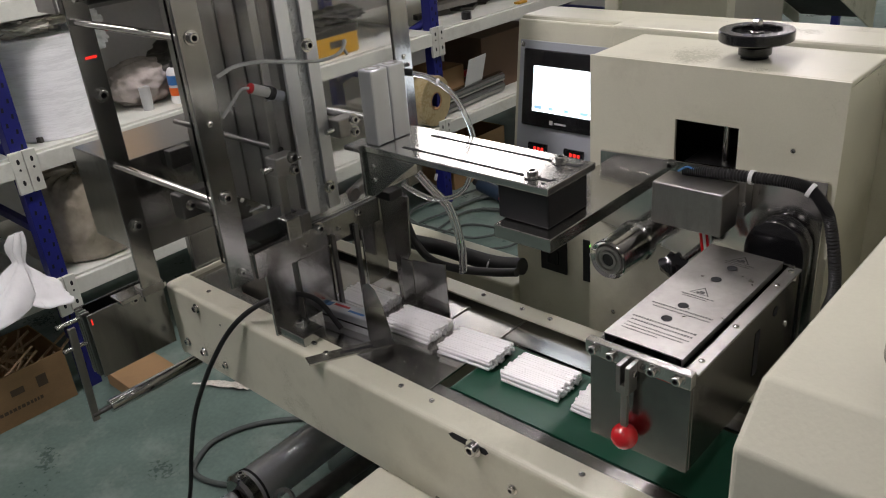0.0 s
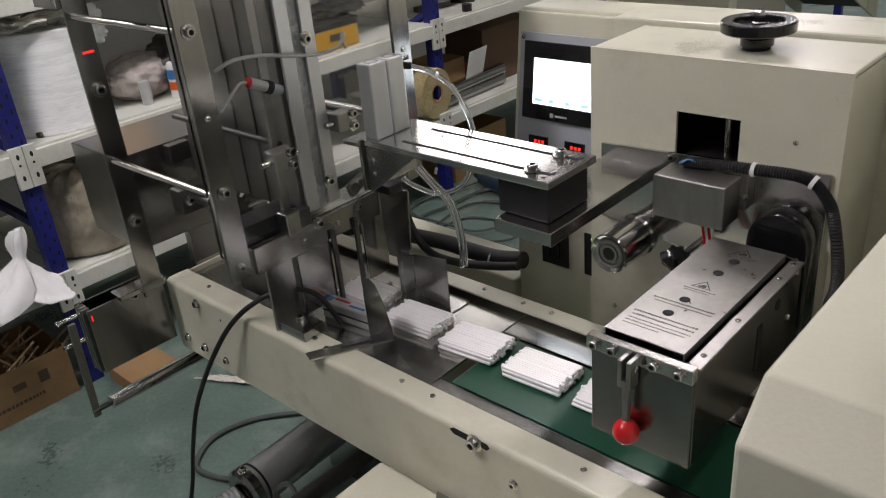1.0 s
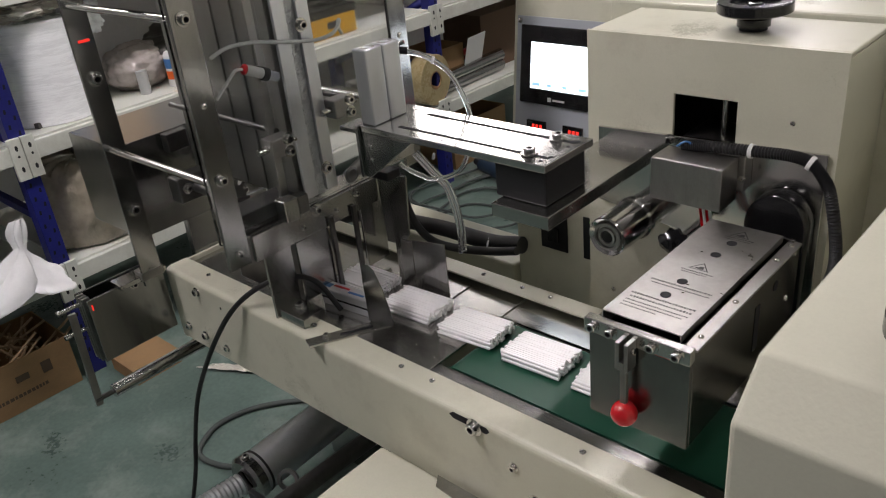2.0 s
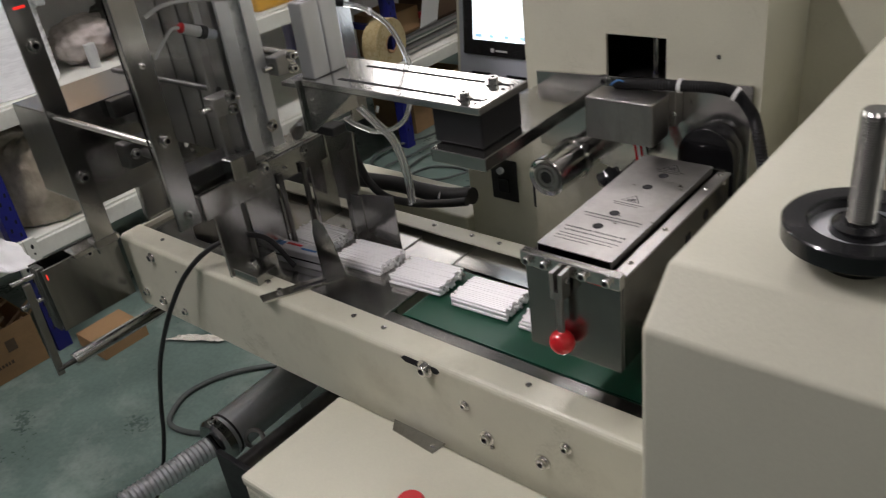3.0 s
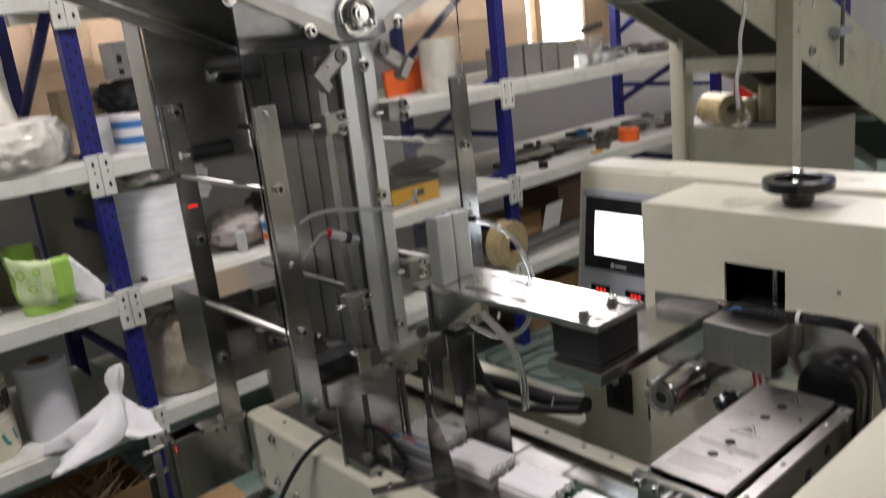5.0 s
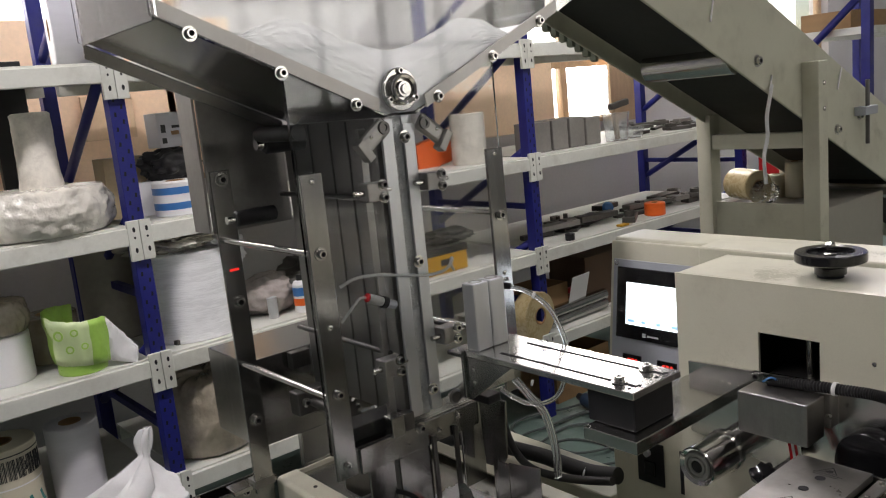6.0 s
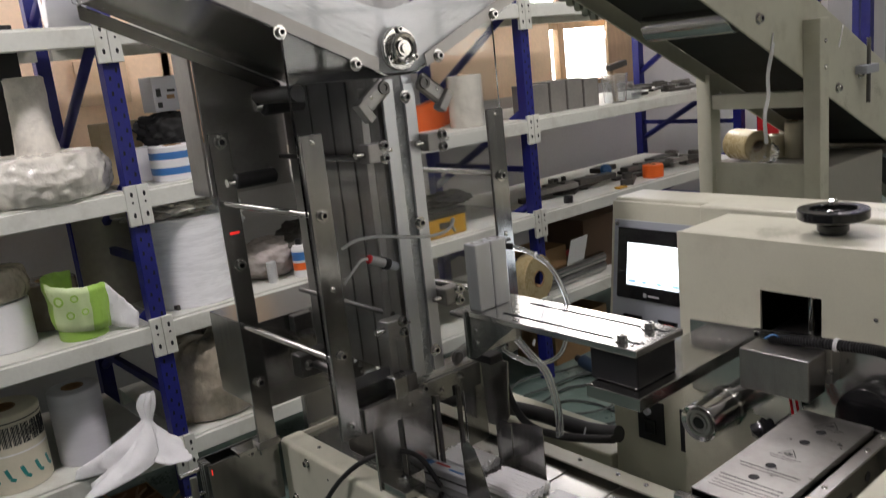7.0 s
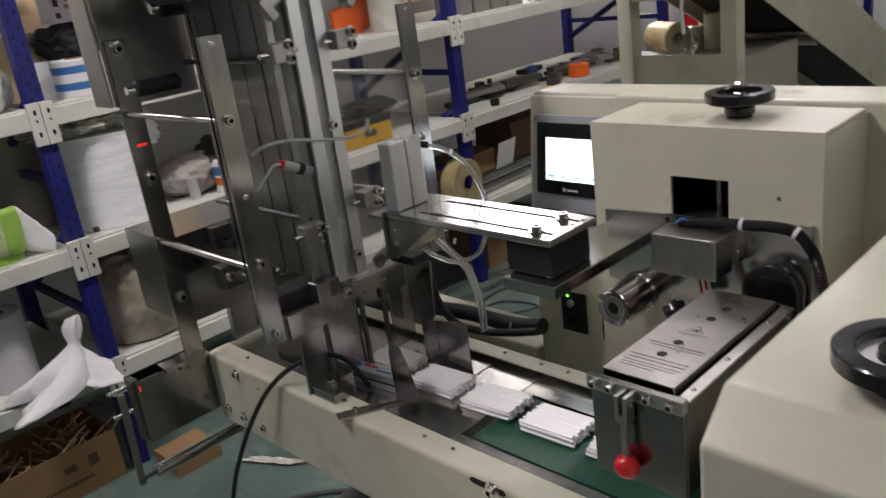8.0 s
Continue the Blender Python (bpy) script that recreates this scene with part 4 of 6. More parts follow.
fix(hop, PAN, (-0.120, 0.228, 1.570), (1, 0, 0), 0.005, "screw")
for y in (-0.238, 0.240):
    for z in (1.438, 1.155):
        part("tie_rod", rod(bm_new(), (-0.505, y, z), (-0.129, y, z), 0.0068, 14), BRIGHT, hop)
for y, z in ((-0.09, 1.52), (-0.09, 1.205), (0.09, 1.535), (0.09, 1.215)):
    part("tie_rod", rod(bm_new(), (-0.495, y, z), (-0.139, y, z), 0.006, 12), DARK_STEEL, hop)

# drive parts behind the front pane
part("slide", box(bm_new(), -0.20, -0.142, -0.20, -0.075, 1.050, 1.078, 0.002), BLACK, hop)
part("slide_block", box(bm_new(), -0.1295, -0.100, -0.130, -0.098, 1.043, 1.086, 0.002), STEEL, hop)
part("slide_block", box(bm_new(), -0.1295, -0.105, -0.094, -0.070, 1.046, 1.082, 0.002), DARK_STEEL, hop)
part("pivot_link", obox(bm_new(), pose(-0.110, 0.070, 1.085, 18, 0, 0), 0.014, 0.085, 0.030, 0.007), SATIN, hop)
part("pivot_roller", lathe(bm_new(), [(0.0, 0.001), (0.007, 0.001), (0.012, 0.003), (0.017, 0.0)], (-0.103, 0.040, 1.078), (1, 0, 0)), DARK_STEEL, hop)
for y, z, r in ((-0.075, 1.64, 0.020), (-0.16, 1.50, 0.016)):
    part("air_valve", rod(bm_new(), (-0.35, y - 0.12, z), (-0.35, y - 0.03, z), r, 20, 0.003), BLACK, hop, "black air cylinder body")
    part("valve_nut", rod(bm_new(), (-0.35, y - 0.138, z), (-0.35, y - 0.1205, z), r * 0.5, 12), BRIGHT, hop)
part("black_shaft", rod(bm_new(), (-0.35, -0.20, 1.66), (-0.20, -0.20, 1.66), 0.016), BLACK, hop)
# lower beam and feet
part("lower_beam", box(bm_new(), -0.128, -0.118, -0.199, 0.150, 0.990, 1.042, 0.001), STEEL, hop)
part("beam_lip", box(bm_new(), -0.20, -0.1285, -0.20, 0.15, 1.036, 1.042, 0.001), BRIGHT, hop)
for y, z, r in ((-0.049, 1.035, 0.0085), (-0.085, 1.012, 0.004), (0.055, 1.030, 0.006), (0.0, 1.015, 0.004)):
    fix(hop, BOLT_W, (-0.118, y, z), (1, 0, 0), r)
for y in (-0.145, 0.10):
    part("foot_plate", box(bm_new(), -0.134, -0.1285, y - 0.032, y + 0.030, 0.851, 1.036, 0.001), STEEL, hop)
part("foot_block", box(bm_new(), -0.128, -0.052, -0.172, -0.120, 0.851, 0.872, 0.0015), STEEL, hop)
fix(hop, BOLT_W, (-0.095, -0.145, 0.872), (0, 0, 1), 0.009)
part("chute_plate", box(bm_new(), -0.126, -0.120, -0.108, -0.027, 0.858, 0.988, 0.001), STEEL, hop)
part("chute_plate", box(bm_new(), -0.350, -0.130, -0.105, -0.100, 0.845, 0.988, 0.001), DARK_STEEL, hop)
part("chute_strip", box(bm_new(), -0.117, -0.110, -0.026, -0.016, 0.842, 1.010, 0.001), DARK_STEEL, hop)
part("chute_strip", box(bm_new(), -0.117, -0.110, 0.034, 0.044, 0.842, 1.010, 0.001), DARK_STEEL, hop)
part("hanger_plate", prism(bm_new(), [(-0.115, 1.060), (-0.030, 1.060), (-0.040, 0.930), (-0.060, 0.900), (-0.108, 0.898)], "y", 0.112, 0.117, 0.001), STEEL, hop)
part("terminal_block", box(bm_new(), -0.110, -0.04, 0.075, 0.111, 1.062, 1.080, 0.002), BLACK, hop, "black terminal block")

# covered drive behind the posts
cover = thing("drive_cover", "plain stainless sheet cover box behind the hopper posts", "machine cover", (-0.65, 0.0, 0.845))
part("shell", box(bm_new(), -0.752, -0.540, -0.214, 0.20, 0.930, 1.142, 0.002), STEEL, cover)
part("bracket", box(bm_new(), -0.5595, -0.5395, -0.10, 0.12, 0.74, 0.9295, 0.002), STEEL, cover)
bm = bm_new()
for k in range(14):
    a = 2 * math.pi * k / 14
    obox(bm, Matrix.Translation((-0.30, -0.12, 1.045)) @ Matrix.Rotation(a, 4, "X") @ Matrix.Translation((0, 0, 0.036)), 0.016, 0.008, 0.010)
rod(bm, (-0.308, -0.12, 1.045), (-0.292, -0.12, 1.045), 0.033, 24)
rod(bm, (-0.49, -0.12, 1.045), (-0.27, -0.12, 1.045), 0.010, 12)
part("sprocket", bm, DARK_STEEL, hop, "dark toothed sprocket on its shaft")
part("bearing_block", box(bm_new(), -0.46, -0.42, -0.16, -0.08, 1.02, 1.075, 0.004), DARK_STEEL, hop)
for y in (-0.14, -0.10):
    fix(hop, BOLT_W, (-0.42, y, 1.05), (1, 0, 0), 0.008)
part("corner_block", box(bm_new(), -0.5395, -0.515, -0.11, -0.06, 1.10, 1.14, 0.002), DARK_STEEL, cover)

# level sensor and its grey lead
sen = thing("level_sensor", "grey and black barrel sensor with a red tip on a bracket", "sensor", (-0.12, -0.10, 1.29))
q = Vector((0.02, 0.88, -0.42)).normalized()
p0 = Vector((-0.118, -0.140, 1.334))
part("barrel", lathe(bm_new(), [(0, 0), (0.0085, 0), (0.009, 0.002), (0.009, 0.036), (0, 0.036)], p0, q), GREY_CABLE, sen)
part("collar", lathe(bm_new(), [(0.009, 0), (0.0118, 0.001), (0.0118, 0.011), (0.009, 0.012)], p0 + q * 0.034, q), BLACK, sen)
part("tail", lathe(bm_new(), [(0.0085, 0), (0.0085, 0.02), (0, 0.02)], p0 + q * 0.046, q), GREY_PANEL, sen)
part("tip", lathe(bm_new(), [(0.009, 0), (0.0094, -0.003), (0.006, -0.006), (0, -0.006)], p0, q), RED_MATTE, sen, "red lens tip")
part("bracket", box(bm_new(), -0.129, -0.126, -0.108, -0.092, 1.300, 1.372, 0.0005), BRIGHT, sen)
part("lead", sweep(bm_new(), [p0, (-0.115, -0.16, 1.338), (-0.112, -0.178, 1.328), (-0.119, -0.205, 1.30)], 0.0026, 7), GREY_CABLE, sen)
lead = solo("grey_lead", sweep(bm_new(), [(-0.119, -0.20, 1.368), (-0.110, -0.17, 1.379), (-0.108, -0.12, 1.376), (-0.108, -0.06, 1.362), (-0.108, 0.0, 1.350), (-0.108, 0.04, 1.349), (-0.110, 0.062, 1.355), (-0.112, 0.074, 1.366), (-0.12, 0.080, 1.368), (-0.128, 0.083, 1.355), (-0.128, 0.09, 1.34)], 0.0033, 8), GREY_CABLE, "pale grey sensor lead crossing the acrylic pane", "cable")
# glowing sliver drawn for the sensor's red light falling on the post
solo("red_glow_mark", box(bm_new(), -0.5058, -0.5054, -0.237, -0.214, 1.367, 1.372), LED_RED, "red sensor spot on the steel post", "light spot")

# ---- guides and packs on the table ----
gp = thing("side_guide", "bent stainless side guide plate standing on the table", "guide plate", (0.0, 0.085, 0.834))
part("sheet", prism(bm_new(), [(0.0, 0.834), (0.089, 0.834), (0.089, 0.957), (0.0, 0.943)], "y", 0.080, 0.082), STEEL, gp)
part("sheet", prism(bm_new(), [(-0.002, 0.080), (-0.002, 0.082), (-0.030, 0.079), (-0.052, 0.086), (-0.052, 0.084), (-0.030, 0.077)], "z", 0.834, 0.940), STEEL, gp)
part("floor_flange", box(bm_new(), -0.06, 0.09, 0.083, 0.145, 0.8345, 0.8365), STEEL_FLAT, gp)
fix(gp, PAN, (-0.011, 0.080, 0.938), (0, -1, 0), 0.003, "screw")
shoe = thing("slotted_guide", "slotted stainless guide with an upright curved fin", "guide plate", (0.03, -0.12, 0.851))
part("foot", prism(bm_new(), [(-0.022, -0.196), (0.002, -0.206), (0.082, -0.070), (0.052, -0.058)], "z", 0.8505, 0.8545, 0.0005), STEEL_FLAT, shoe)
part("slot", prism(bm_new(), [(0.018, -0.146), (0.024, -0.150), (0.056, -0.096), (0.050, -0.092)], "z", 0.8546, 0.8549), HOLE, shoe)
fix(shoe, BOLT_W, (0.006, -0.168, 0.8546), (0, 0, 1), 0.006)
fin = [(0.080, 0.836), (0.010, 0.836), (0.008, 0.93), (0.014, 0.958), (0.028, 0.966), (0.044, 0.956), (0.060, 0.925), (0.080, 0.862)]
part("fin", prism(bm_new(), fin, "y", -0.066, -0.0645), STEEL, shoe)
albox = thing("sensor_amplifier", "silver rectangular amplifier with a printed label", "sensor", (-0.09, -0.06, 0.834))
mA = pose(-0.062, -0.047, 0.852, 0, 0, 6)
part("body", obox(bm_new(), mA, 0.125, 0.032, 0.036, 0.003), ALU, albox)
part("end_cap", obox(bm_new(), mA @ Matrix.Translation((0.0632, 0, 0)), 0.001, 0.026, 0.028), BLACK, albox)
part("groove", obox(bm_new(), mA @ Matrix.Translation((0, -0.0162, 0)), 0.123, 0.0006, 0.004), HOLE, albox)
part("label_mark", obox(bm_new(), mA @ Matrix.Translation((-0.052, 0, 0.0182)), 0.012, 0.014, 0.0006), BLUE_LABEL, albox)
part("label_mark", obox(bm_new(), mA @ Matrix.Translation((-0.022, 0.004, 0.0182)), 0.04, 0.006, 0.0006), RED_MATTE, albox)
part("label_mark", obox(bm_new(), mA @ Matrix.Translation((0.022, -0.004, 0.0182)), 0.04, 0.006, 0.0006), BLUE_LABEL, albox)

STICKM = finish(rod(bm_new(), (-0.058, 0, 0), (0.058, 0, 0), 0.0030, 10, 0.0008), "stick", STICK)


def stick_pack(cx, cy, z, turn, label):
    p = thing("stick_bundle", label, "stick bundle", (cx, cy, z), "bundles on the table")
    for row in range(4):
        for k in range(16 - row % 2):
            s = new("stick", STICKM)
            s.parent = p
            s.location = Vector((random.uniform(-0.005, 0.005), (k - 7.5 + 0.5 * (row % 2)) * 0.0050, 0.0030 + row * 0.0045 + random.uniform(-0.0006, 0.0006)))
            s.rotation_euler = (0, 0, random.uniform(-0.006, 0.006))
            s["plain"] = 1
    p.rotation_euler = (0, 0, radians(turn))


for cx, cy, z, turn in ((0.058, 0.022, 0.8345, 4), (0.205, 0.022, 0.8348, 5), (0.352, 0.022, 0.832, 3), (0.500, 0.022, 0.832, 2), (-0.098, 0.034, 0.8345, 2)):
    stick_pack(cx, cy, z, turn, "bundle of white plastic sticks lying side by side on the table")

# ---- left end: side bracket, bar and roller ----
br = thing("film_bracket", "dark stainless bracket plate at the end of the conveyor", "bracket", (-0.57, -0.27, 0.69))
part("plate", box(bm_new(), -0.546, -0.541, -0.368, -0.188, 0.695, 0.850, 0.0015), STEEL, br)
part("plate", box(bm_new(), -0.600, -0.595, -0.368, -0.188, 0.695, 0.850, 0.0015), STEEL, br)
for x in (-0.585, -0.572, -0.559):
    part("edge_fin", box(bm_new(), x, x + 0.006, -0.372, -0.355, 0.695, 0.852, 0.001), SATIN, br)
part("top_bar", box(bm_new(), -0.560, -0.515, -0.300, -0.190, 0.8505, 0.862, 0.001), BRIGHT, br)
part("lug", box(bm_new(), -0.540, -0.505, -0.252, -0.20, 0.852, 0.872, 0.002), SATIN, br)
for y, z in ((-0.26, 0.84), (-0.20, 0.842)):
    fix(br, BOLT_W, (-0.541, y, z), (1, 0, 0), 0.0075)
part("light", box(bm_new(), -0.5408, -0.540, -0.3605, -0.358, 0.825, 0.838), LED_RED, br, "small red indicator light")
part("flat_bar", obox(bm_new(), pose(-0.560, -0.402, 0.712, -2, 0, 0), 0.008, 0.016, 0.235, 0.001), SATIN, br)
for z, y in ((0.775, -0.372), (0.835, -0.372)):
    part("stay", rod(bm_new(), (-0.575, y, z), (-0.575, y - 0.045, z), 0.005), BRIGHT, br)
    fix(br, BOLT, (-0.575, y - 0.045, z), (0, -1, 0), 0.006)
rol = thing("film_roller", "polished steel roller beside the conveyor end", "roller", (-0.56, -0.27, 0.6))
part("barrel", rod(bm_new(), (-0.56, -0.370, 0.609), (-0.56, 0.10, 0.609), 0.0155, 24, 0.001), BRIGHT, rol)
part("spindle", rod(bm_new(), (-0.56, -0.412, 0.609), (-0.56, -0.369, 0.609), 0.006), DARK_STEEL, rol)
part("far_plate", box(bm_new(), -0.575, -0.545, 0.10, 0.108, 0.55, 0.845), STEEL, rol)

# ---- reel drum under the rail ----
reel = thing("reel_shaft", "polished steel reel drum with a ribbed spring end", "reel", (-0.45, 0.0, 0.1))
part("drum", lathe(bm_new(), [(0.03, 0), (0.056, 0.0), (0.059, 0.003), (0.059, 0.33), (0, 0.33)], (-0.485, -0.130, 0.218), (-0.05, 1, 0), 48), ALU, reel)
part("collar", lathe(bm_new(), [(0.03, -0.03), (0.054, -0.030), (0.064, -0.022), (0.064, 0.0), (0.05, 0.004)], (-0.485, -0.130, 0.218), (-0.05, 1, 0), 40), STEEL, reel)
part("band", lathe(bm_new(), [(0.0595, 0.012), (0.0615, 0.012), (0.0615, 0.018), (0.0595, 0.018)], (-0.485, -0.130, 0.218), (-0.05, 1, 0), 40), BLACK, reel)
prof2 = [(0, 0.269)]
for k in range(20):
    prof2 += [(0.027, 0.268 - k * 0.0125), (0.031, 0.262 - k * 0.0125), (0.027, 0.2565 - k * 0.0125)]
prof2 += [(0.0, 0.02)]
part("spring", lathe(bm_new(), prof2, (-0.484, -0.150, 0.216), (-0.10, -1, 0), 28), ALU, reel, "ribbed steel spring sleeve")
part("tip", lathe(bm_new(), [(0.018, 0.27), (0.018, 0.305), (0.024, 0.307), (0.024, 0.325), (0, 0.327)], (-0.484, -0.150, 0.216), (-0.10, -1, 0), 20), SATIN, reel)
fix(reel, BOLT_W, (-0.485, -0.142, 0.281), (0, 0, 1), 0.009)
part("support_plate", box(bm_new(), -0.60, -0.10, 0.200, 0.212, 0.0, 0.665), STEEL, reel)
rod2 = thing("guide_rod", "dark polished rod below the rail", "rod", (-0.21, 0.0, 0.33))
part("barrel", rod(bm_new(), (-0.215, -0.24, 0.35), (-0.205, 0.205, 0.35), 0.022, 20), DARK_STEEL, rod2)
part("eye_bolt", lathe(bm_new(), [(0.018, -0.004), (0.026, -0.004), (0.026, 0.004), (0.018, 0.004), (0.018, -0.004)], (-0.25, -0.17, 0.362), (0.6, -1, 0.5), 24), SATIN, rod2)
part("bracket", box(bm_new(), -0.29, -0.16, -0.255, -0.240, 0.02, 0.37, 0.003), BLACK, rod2)
part("bracket_foot", box(bm_new(), -0.33, -0.10, -0.30, -0.20, 0.0, 0.02, 0.003), BLACK, rod2)

# ---- cables ----
solo("black_cable", sweep(bm_new(), [(-0.06, -0.075, 0.842), (-0.10, -0.095, 0.905), (-0.15, -0.13, 0.915), (-0.20, -0.175, 0.890), (-0.255, -0.205, 0.835), (-0.32, -0.225, 0.745), (-0.40, -0.232, 0.63), (-0.46, -0.235, 0.53), (-0.515, -0.24, 0.40), (-0.555, -0.25, 0.27), (-0.60, -0.28, 0.12), (-0.63, -0.33, 0.03), (-0.60, -0.42, 0.008), (-0.50, -0.52, 0.008)], 0.0054, 10), RUBBER, "black power cable hanging over the rail to the floor", "cable")
solo("floor_cable", sweep(bm_new(), [(-0.70, 0.42, 0.009), (-0.85, 0.31, 0.009), (-0.96, 0.19, 0.009), (-1.0, 0.07, 0.009), (-0.975, -0.015, 0.009), (-0.92, -0.07, 0.009), (-0.82, -0.055, 0.009), (-0.70, 0.02, 0.009)], 0.009, 8), DUST_CABLE, "dusty dark cable looping on the green floor", "cable")
random.seed(5)
for k in range(4):
    pts, c = [], Vector((-1.15 - 0.1 * k, 1.55 + 0.12 * k, 0.008))
    for i in range(16):
        a = 2 * math.pi * i / 15 * 1.2 + k
        r = 0.26 + 0.05 * math.sin(3 * a + k)
        pts.append((c.x + r * math.cos(a), c.y + 1.25 * r * math.sin(a), 0.008 + 0.006 * k))
    solo("coiled_cable", sweep(bm_new(), pts, 0.0055, 8, 4), DUST_CABLE, "loosely coiled dark cable on the green floor", "cable", "coiled cables")
solo("thick_hose", sweep(bm_new(), [(-0.648, 0.330, 0.715), (-0.457, 0.330, 0.785), (-0.339, 0.330, 0.804), (-0.239, 0.330, 0.815), (-0.145, 0.330, 0.823), (-0.071, 0.330, 0.823), (0.009, 0.330, 0.827), (0.081, 0.330, 0.842)], 0.019, 14), RUBBER, "thick black sleeved cable bundle behind the table", "hose")
solo("black_hose", sweep(bm_new(), [(-0.233, 0.290, 0.958), (-0.232, 0.290, 0.900), (-0.205, 0.290, 0.841), (-0.156, 0.290, 0.808), (-0.074, 0.290, 0.809), (0.024, 0.290, 0.829), (0.097, 0.290, 0.850)], 0.0095, 10), RUBBER, "black hose curving down behind the side guide", "hose")
solo("white_tie", lathe(bm_new(), [(0.0192, -0.002), (0.021, -0.002), (0.021, 0.002), (0.0192, 0.002), (0.0192, -0.002)], (-0.004, 0.330, 0.823), (1, 0, -0.12), 20), PAPER, "white cable tie round the thick hose", "cable tie")
tool = thing("power_tool", "dark blue cordless power tool lying by the coiled cables", "tool", (-1.512, 2.125, 0))
A, B = Vector((-1.613, 2.155, 0.045)), Vector((-1.411, 2.095, 0.040))
part("motor_body", rod(bm_new(), A, B, 0.036, 20, 0.010), mat("dark_blue_tool_plastic", (0.02, 0.035, 0.06), 0.45), tool)
part("nose", rod(bm_new(), A + (A - B) * 0.25, A, 0.020, 18, 0.005), BLACK, tool)
part("end_cap", rod(bm_new(), B, B + (B - A) * 0.12, 0.033, 18, 0.006), RED_MATTE, tool, "red plastic end cap")
part("grip", rod(bm_new(), A.lerp(B, 0.7), A.lerp(B, 0.7) + Vector((0.09, 0.06, -0.022)), 0.019, 16, 0.004), BLACK, tool)

bm = bm_new()
random.seed(8)
bmesh.ops.create_grid(bm, x_segments=22, y_segments=10, size=1.0)
for v in bm.verts:
    v.co = Vector((-1.22 + v.co.x * 0.10 + v.co.y * 0.03, 0.275 + v.co.y * 0.035 - v.co.x * 0.05 + v.co.x * 0.1, 0.008 + 0.014 * abs(noise.noise((v.co.x * 5, v.co.y * 4, 2)))))
solo("plastic_scrap", bm, WRAP, "crumpled clear plastic scrap on the floor", "plastic scrap")

# ---- inclined elevator ----
BELT_BACK = mat("dull_belt_back", (0.035, 0.035, 0.032), 0.7)
lift = thing("stick_elevator", "cream inclined belt elevator feeding the hopper", "elevator", (-0.3, 1.6, 0))


def low(y):
    return 1.88 - 0.45 * (y - 0.772)


def side(x0, x1, name):
    pts = [(0.56, low(0.56)), (3.3, low(3.3)), (3.3, low(3.3) + 0.275), (0.66, low(0.66) + 0.275), (0.56, low(0.56) + 0.2)]
    return part(name, prism(bm_new(), pts, "x", x0, x1, 0.003), CREAM, lift)


near = side(-0.108, -0.100, "side_panel")
side(-0.453, -0.445, "side_panel")
bm = bm_new()
prism(bm, [(0.50, low(0.50) + 0.055), (3.3, low(3.3) + 0.055), (3.3, low(3.3) + 0.059), (0.50, low(0.50) + 0.059)], "x", -0.440, -0.112)
part("return_belt", bm, BELT_BACK, lift, "dull dark return belt")
cl = bm_new()
y = 0.50
while y < 3.2:
    prism(cl, [(y, low(y) + 0.055), (y + 0.016, low(y + 0.016) + 0.055), (y + 0.016, low(y) + 0.035), (y, low(y) + 0.040)], "x", -0.135, -0.115)
    y += 0.030
y = 0.52
while y < 1.0:
    prism(cl, [(y, low(y) + 0.012), (y + 0.018, low(y + 0.018) + 0.012), (y + 0.015, low(y) - 0.018), (y + 0.003, low(y) - 0.014)], "x", -0.476, -0.454)
    y += 0.034
tagged(part("cleats", cl, mat("pale_green_cleat", (0.16, 0.18, 0.13), 0.6), lift), kind="stuff")
for y in (0.66, 1.20, 2.4):
    part("roller", rod(bm_new(), (-0.41, y, low(y) + 0.040), (-0.115, y, low(y) + 0.040), 0.045, 28, 0.003), BRIGHT, lift)
for x0 in (-0.100, -0.482):
    part("leg", box(bm_new(), x0, x0 + 0.055, 1.56, 1.62, 0.0, 1.70 if x0 > -0.2 else 1.55, 0.003), CREAM, lift)
part("cross_member", box(bm_new(), -0.426, -0.102, 1.565, 1.615, 1.43, 1.48, 0.002), CREAM, lift)
part("leg_panel", box(bm_new(), -0.426, -0.102, 1.58, 1.586, 0.55, 1.245), CREAM, lift)
for y, dz in ((1.293, 0.07), (0.85, 0.08), (1.80, 0.05), (1.97, 0.16)):
    fix(lift, BOLT_W, (-0.100, y, low(y) + dz + 0.0), (1, 0, 0), 0.012)
for z in (1.63, 1.55):
    fix(lift, PAN, (-0.045, 1.595, z), (1, 0, 0), 0.008, "screw")
tens = part("tensioner", box(bm_new(), -0.0995, -0.06, 1.93, 2.03, 1.50, 1.53, 0.003), GREY_PANEL, lift)
part("tension_screw", rod(bm_new(), (-0.075, 1.98, 1.40), (-0.075, 1.98, 1.62), 0.007, 10), DARK_STEEL, tens)
for y, z, a in ((1.05, 1.83, 0.1), (1.80, 1.60, 0.15), (1.35, 1.60, 0.1)):
    solo("stray_stick", rod(bm_new(), (-0.096, y, z), (-0.096, y + a * 0.2, z + 0.07), 0.003, 6), STICK, "single white stick stuck on the elevator", "stick", "stray sticks")
solo("cord", sweep(bm_new(), [(-0.098, 1.372, 1.64), (-0.092, 1.352, 1.615), (-0.094, 1.332, 1.55), (-0.095, 1.335, 1.49), (-0.095, 1.312, 1.43), (-0.095, 1.32, 1.35)], 0.006, 6), PAPER, "white cloth cord hanging from the elevator", "cord")
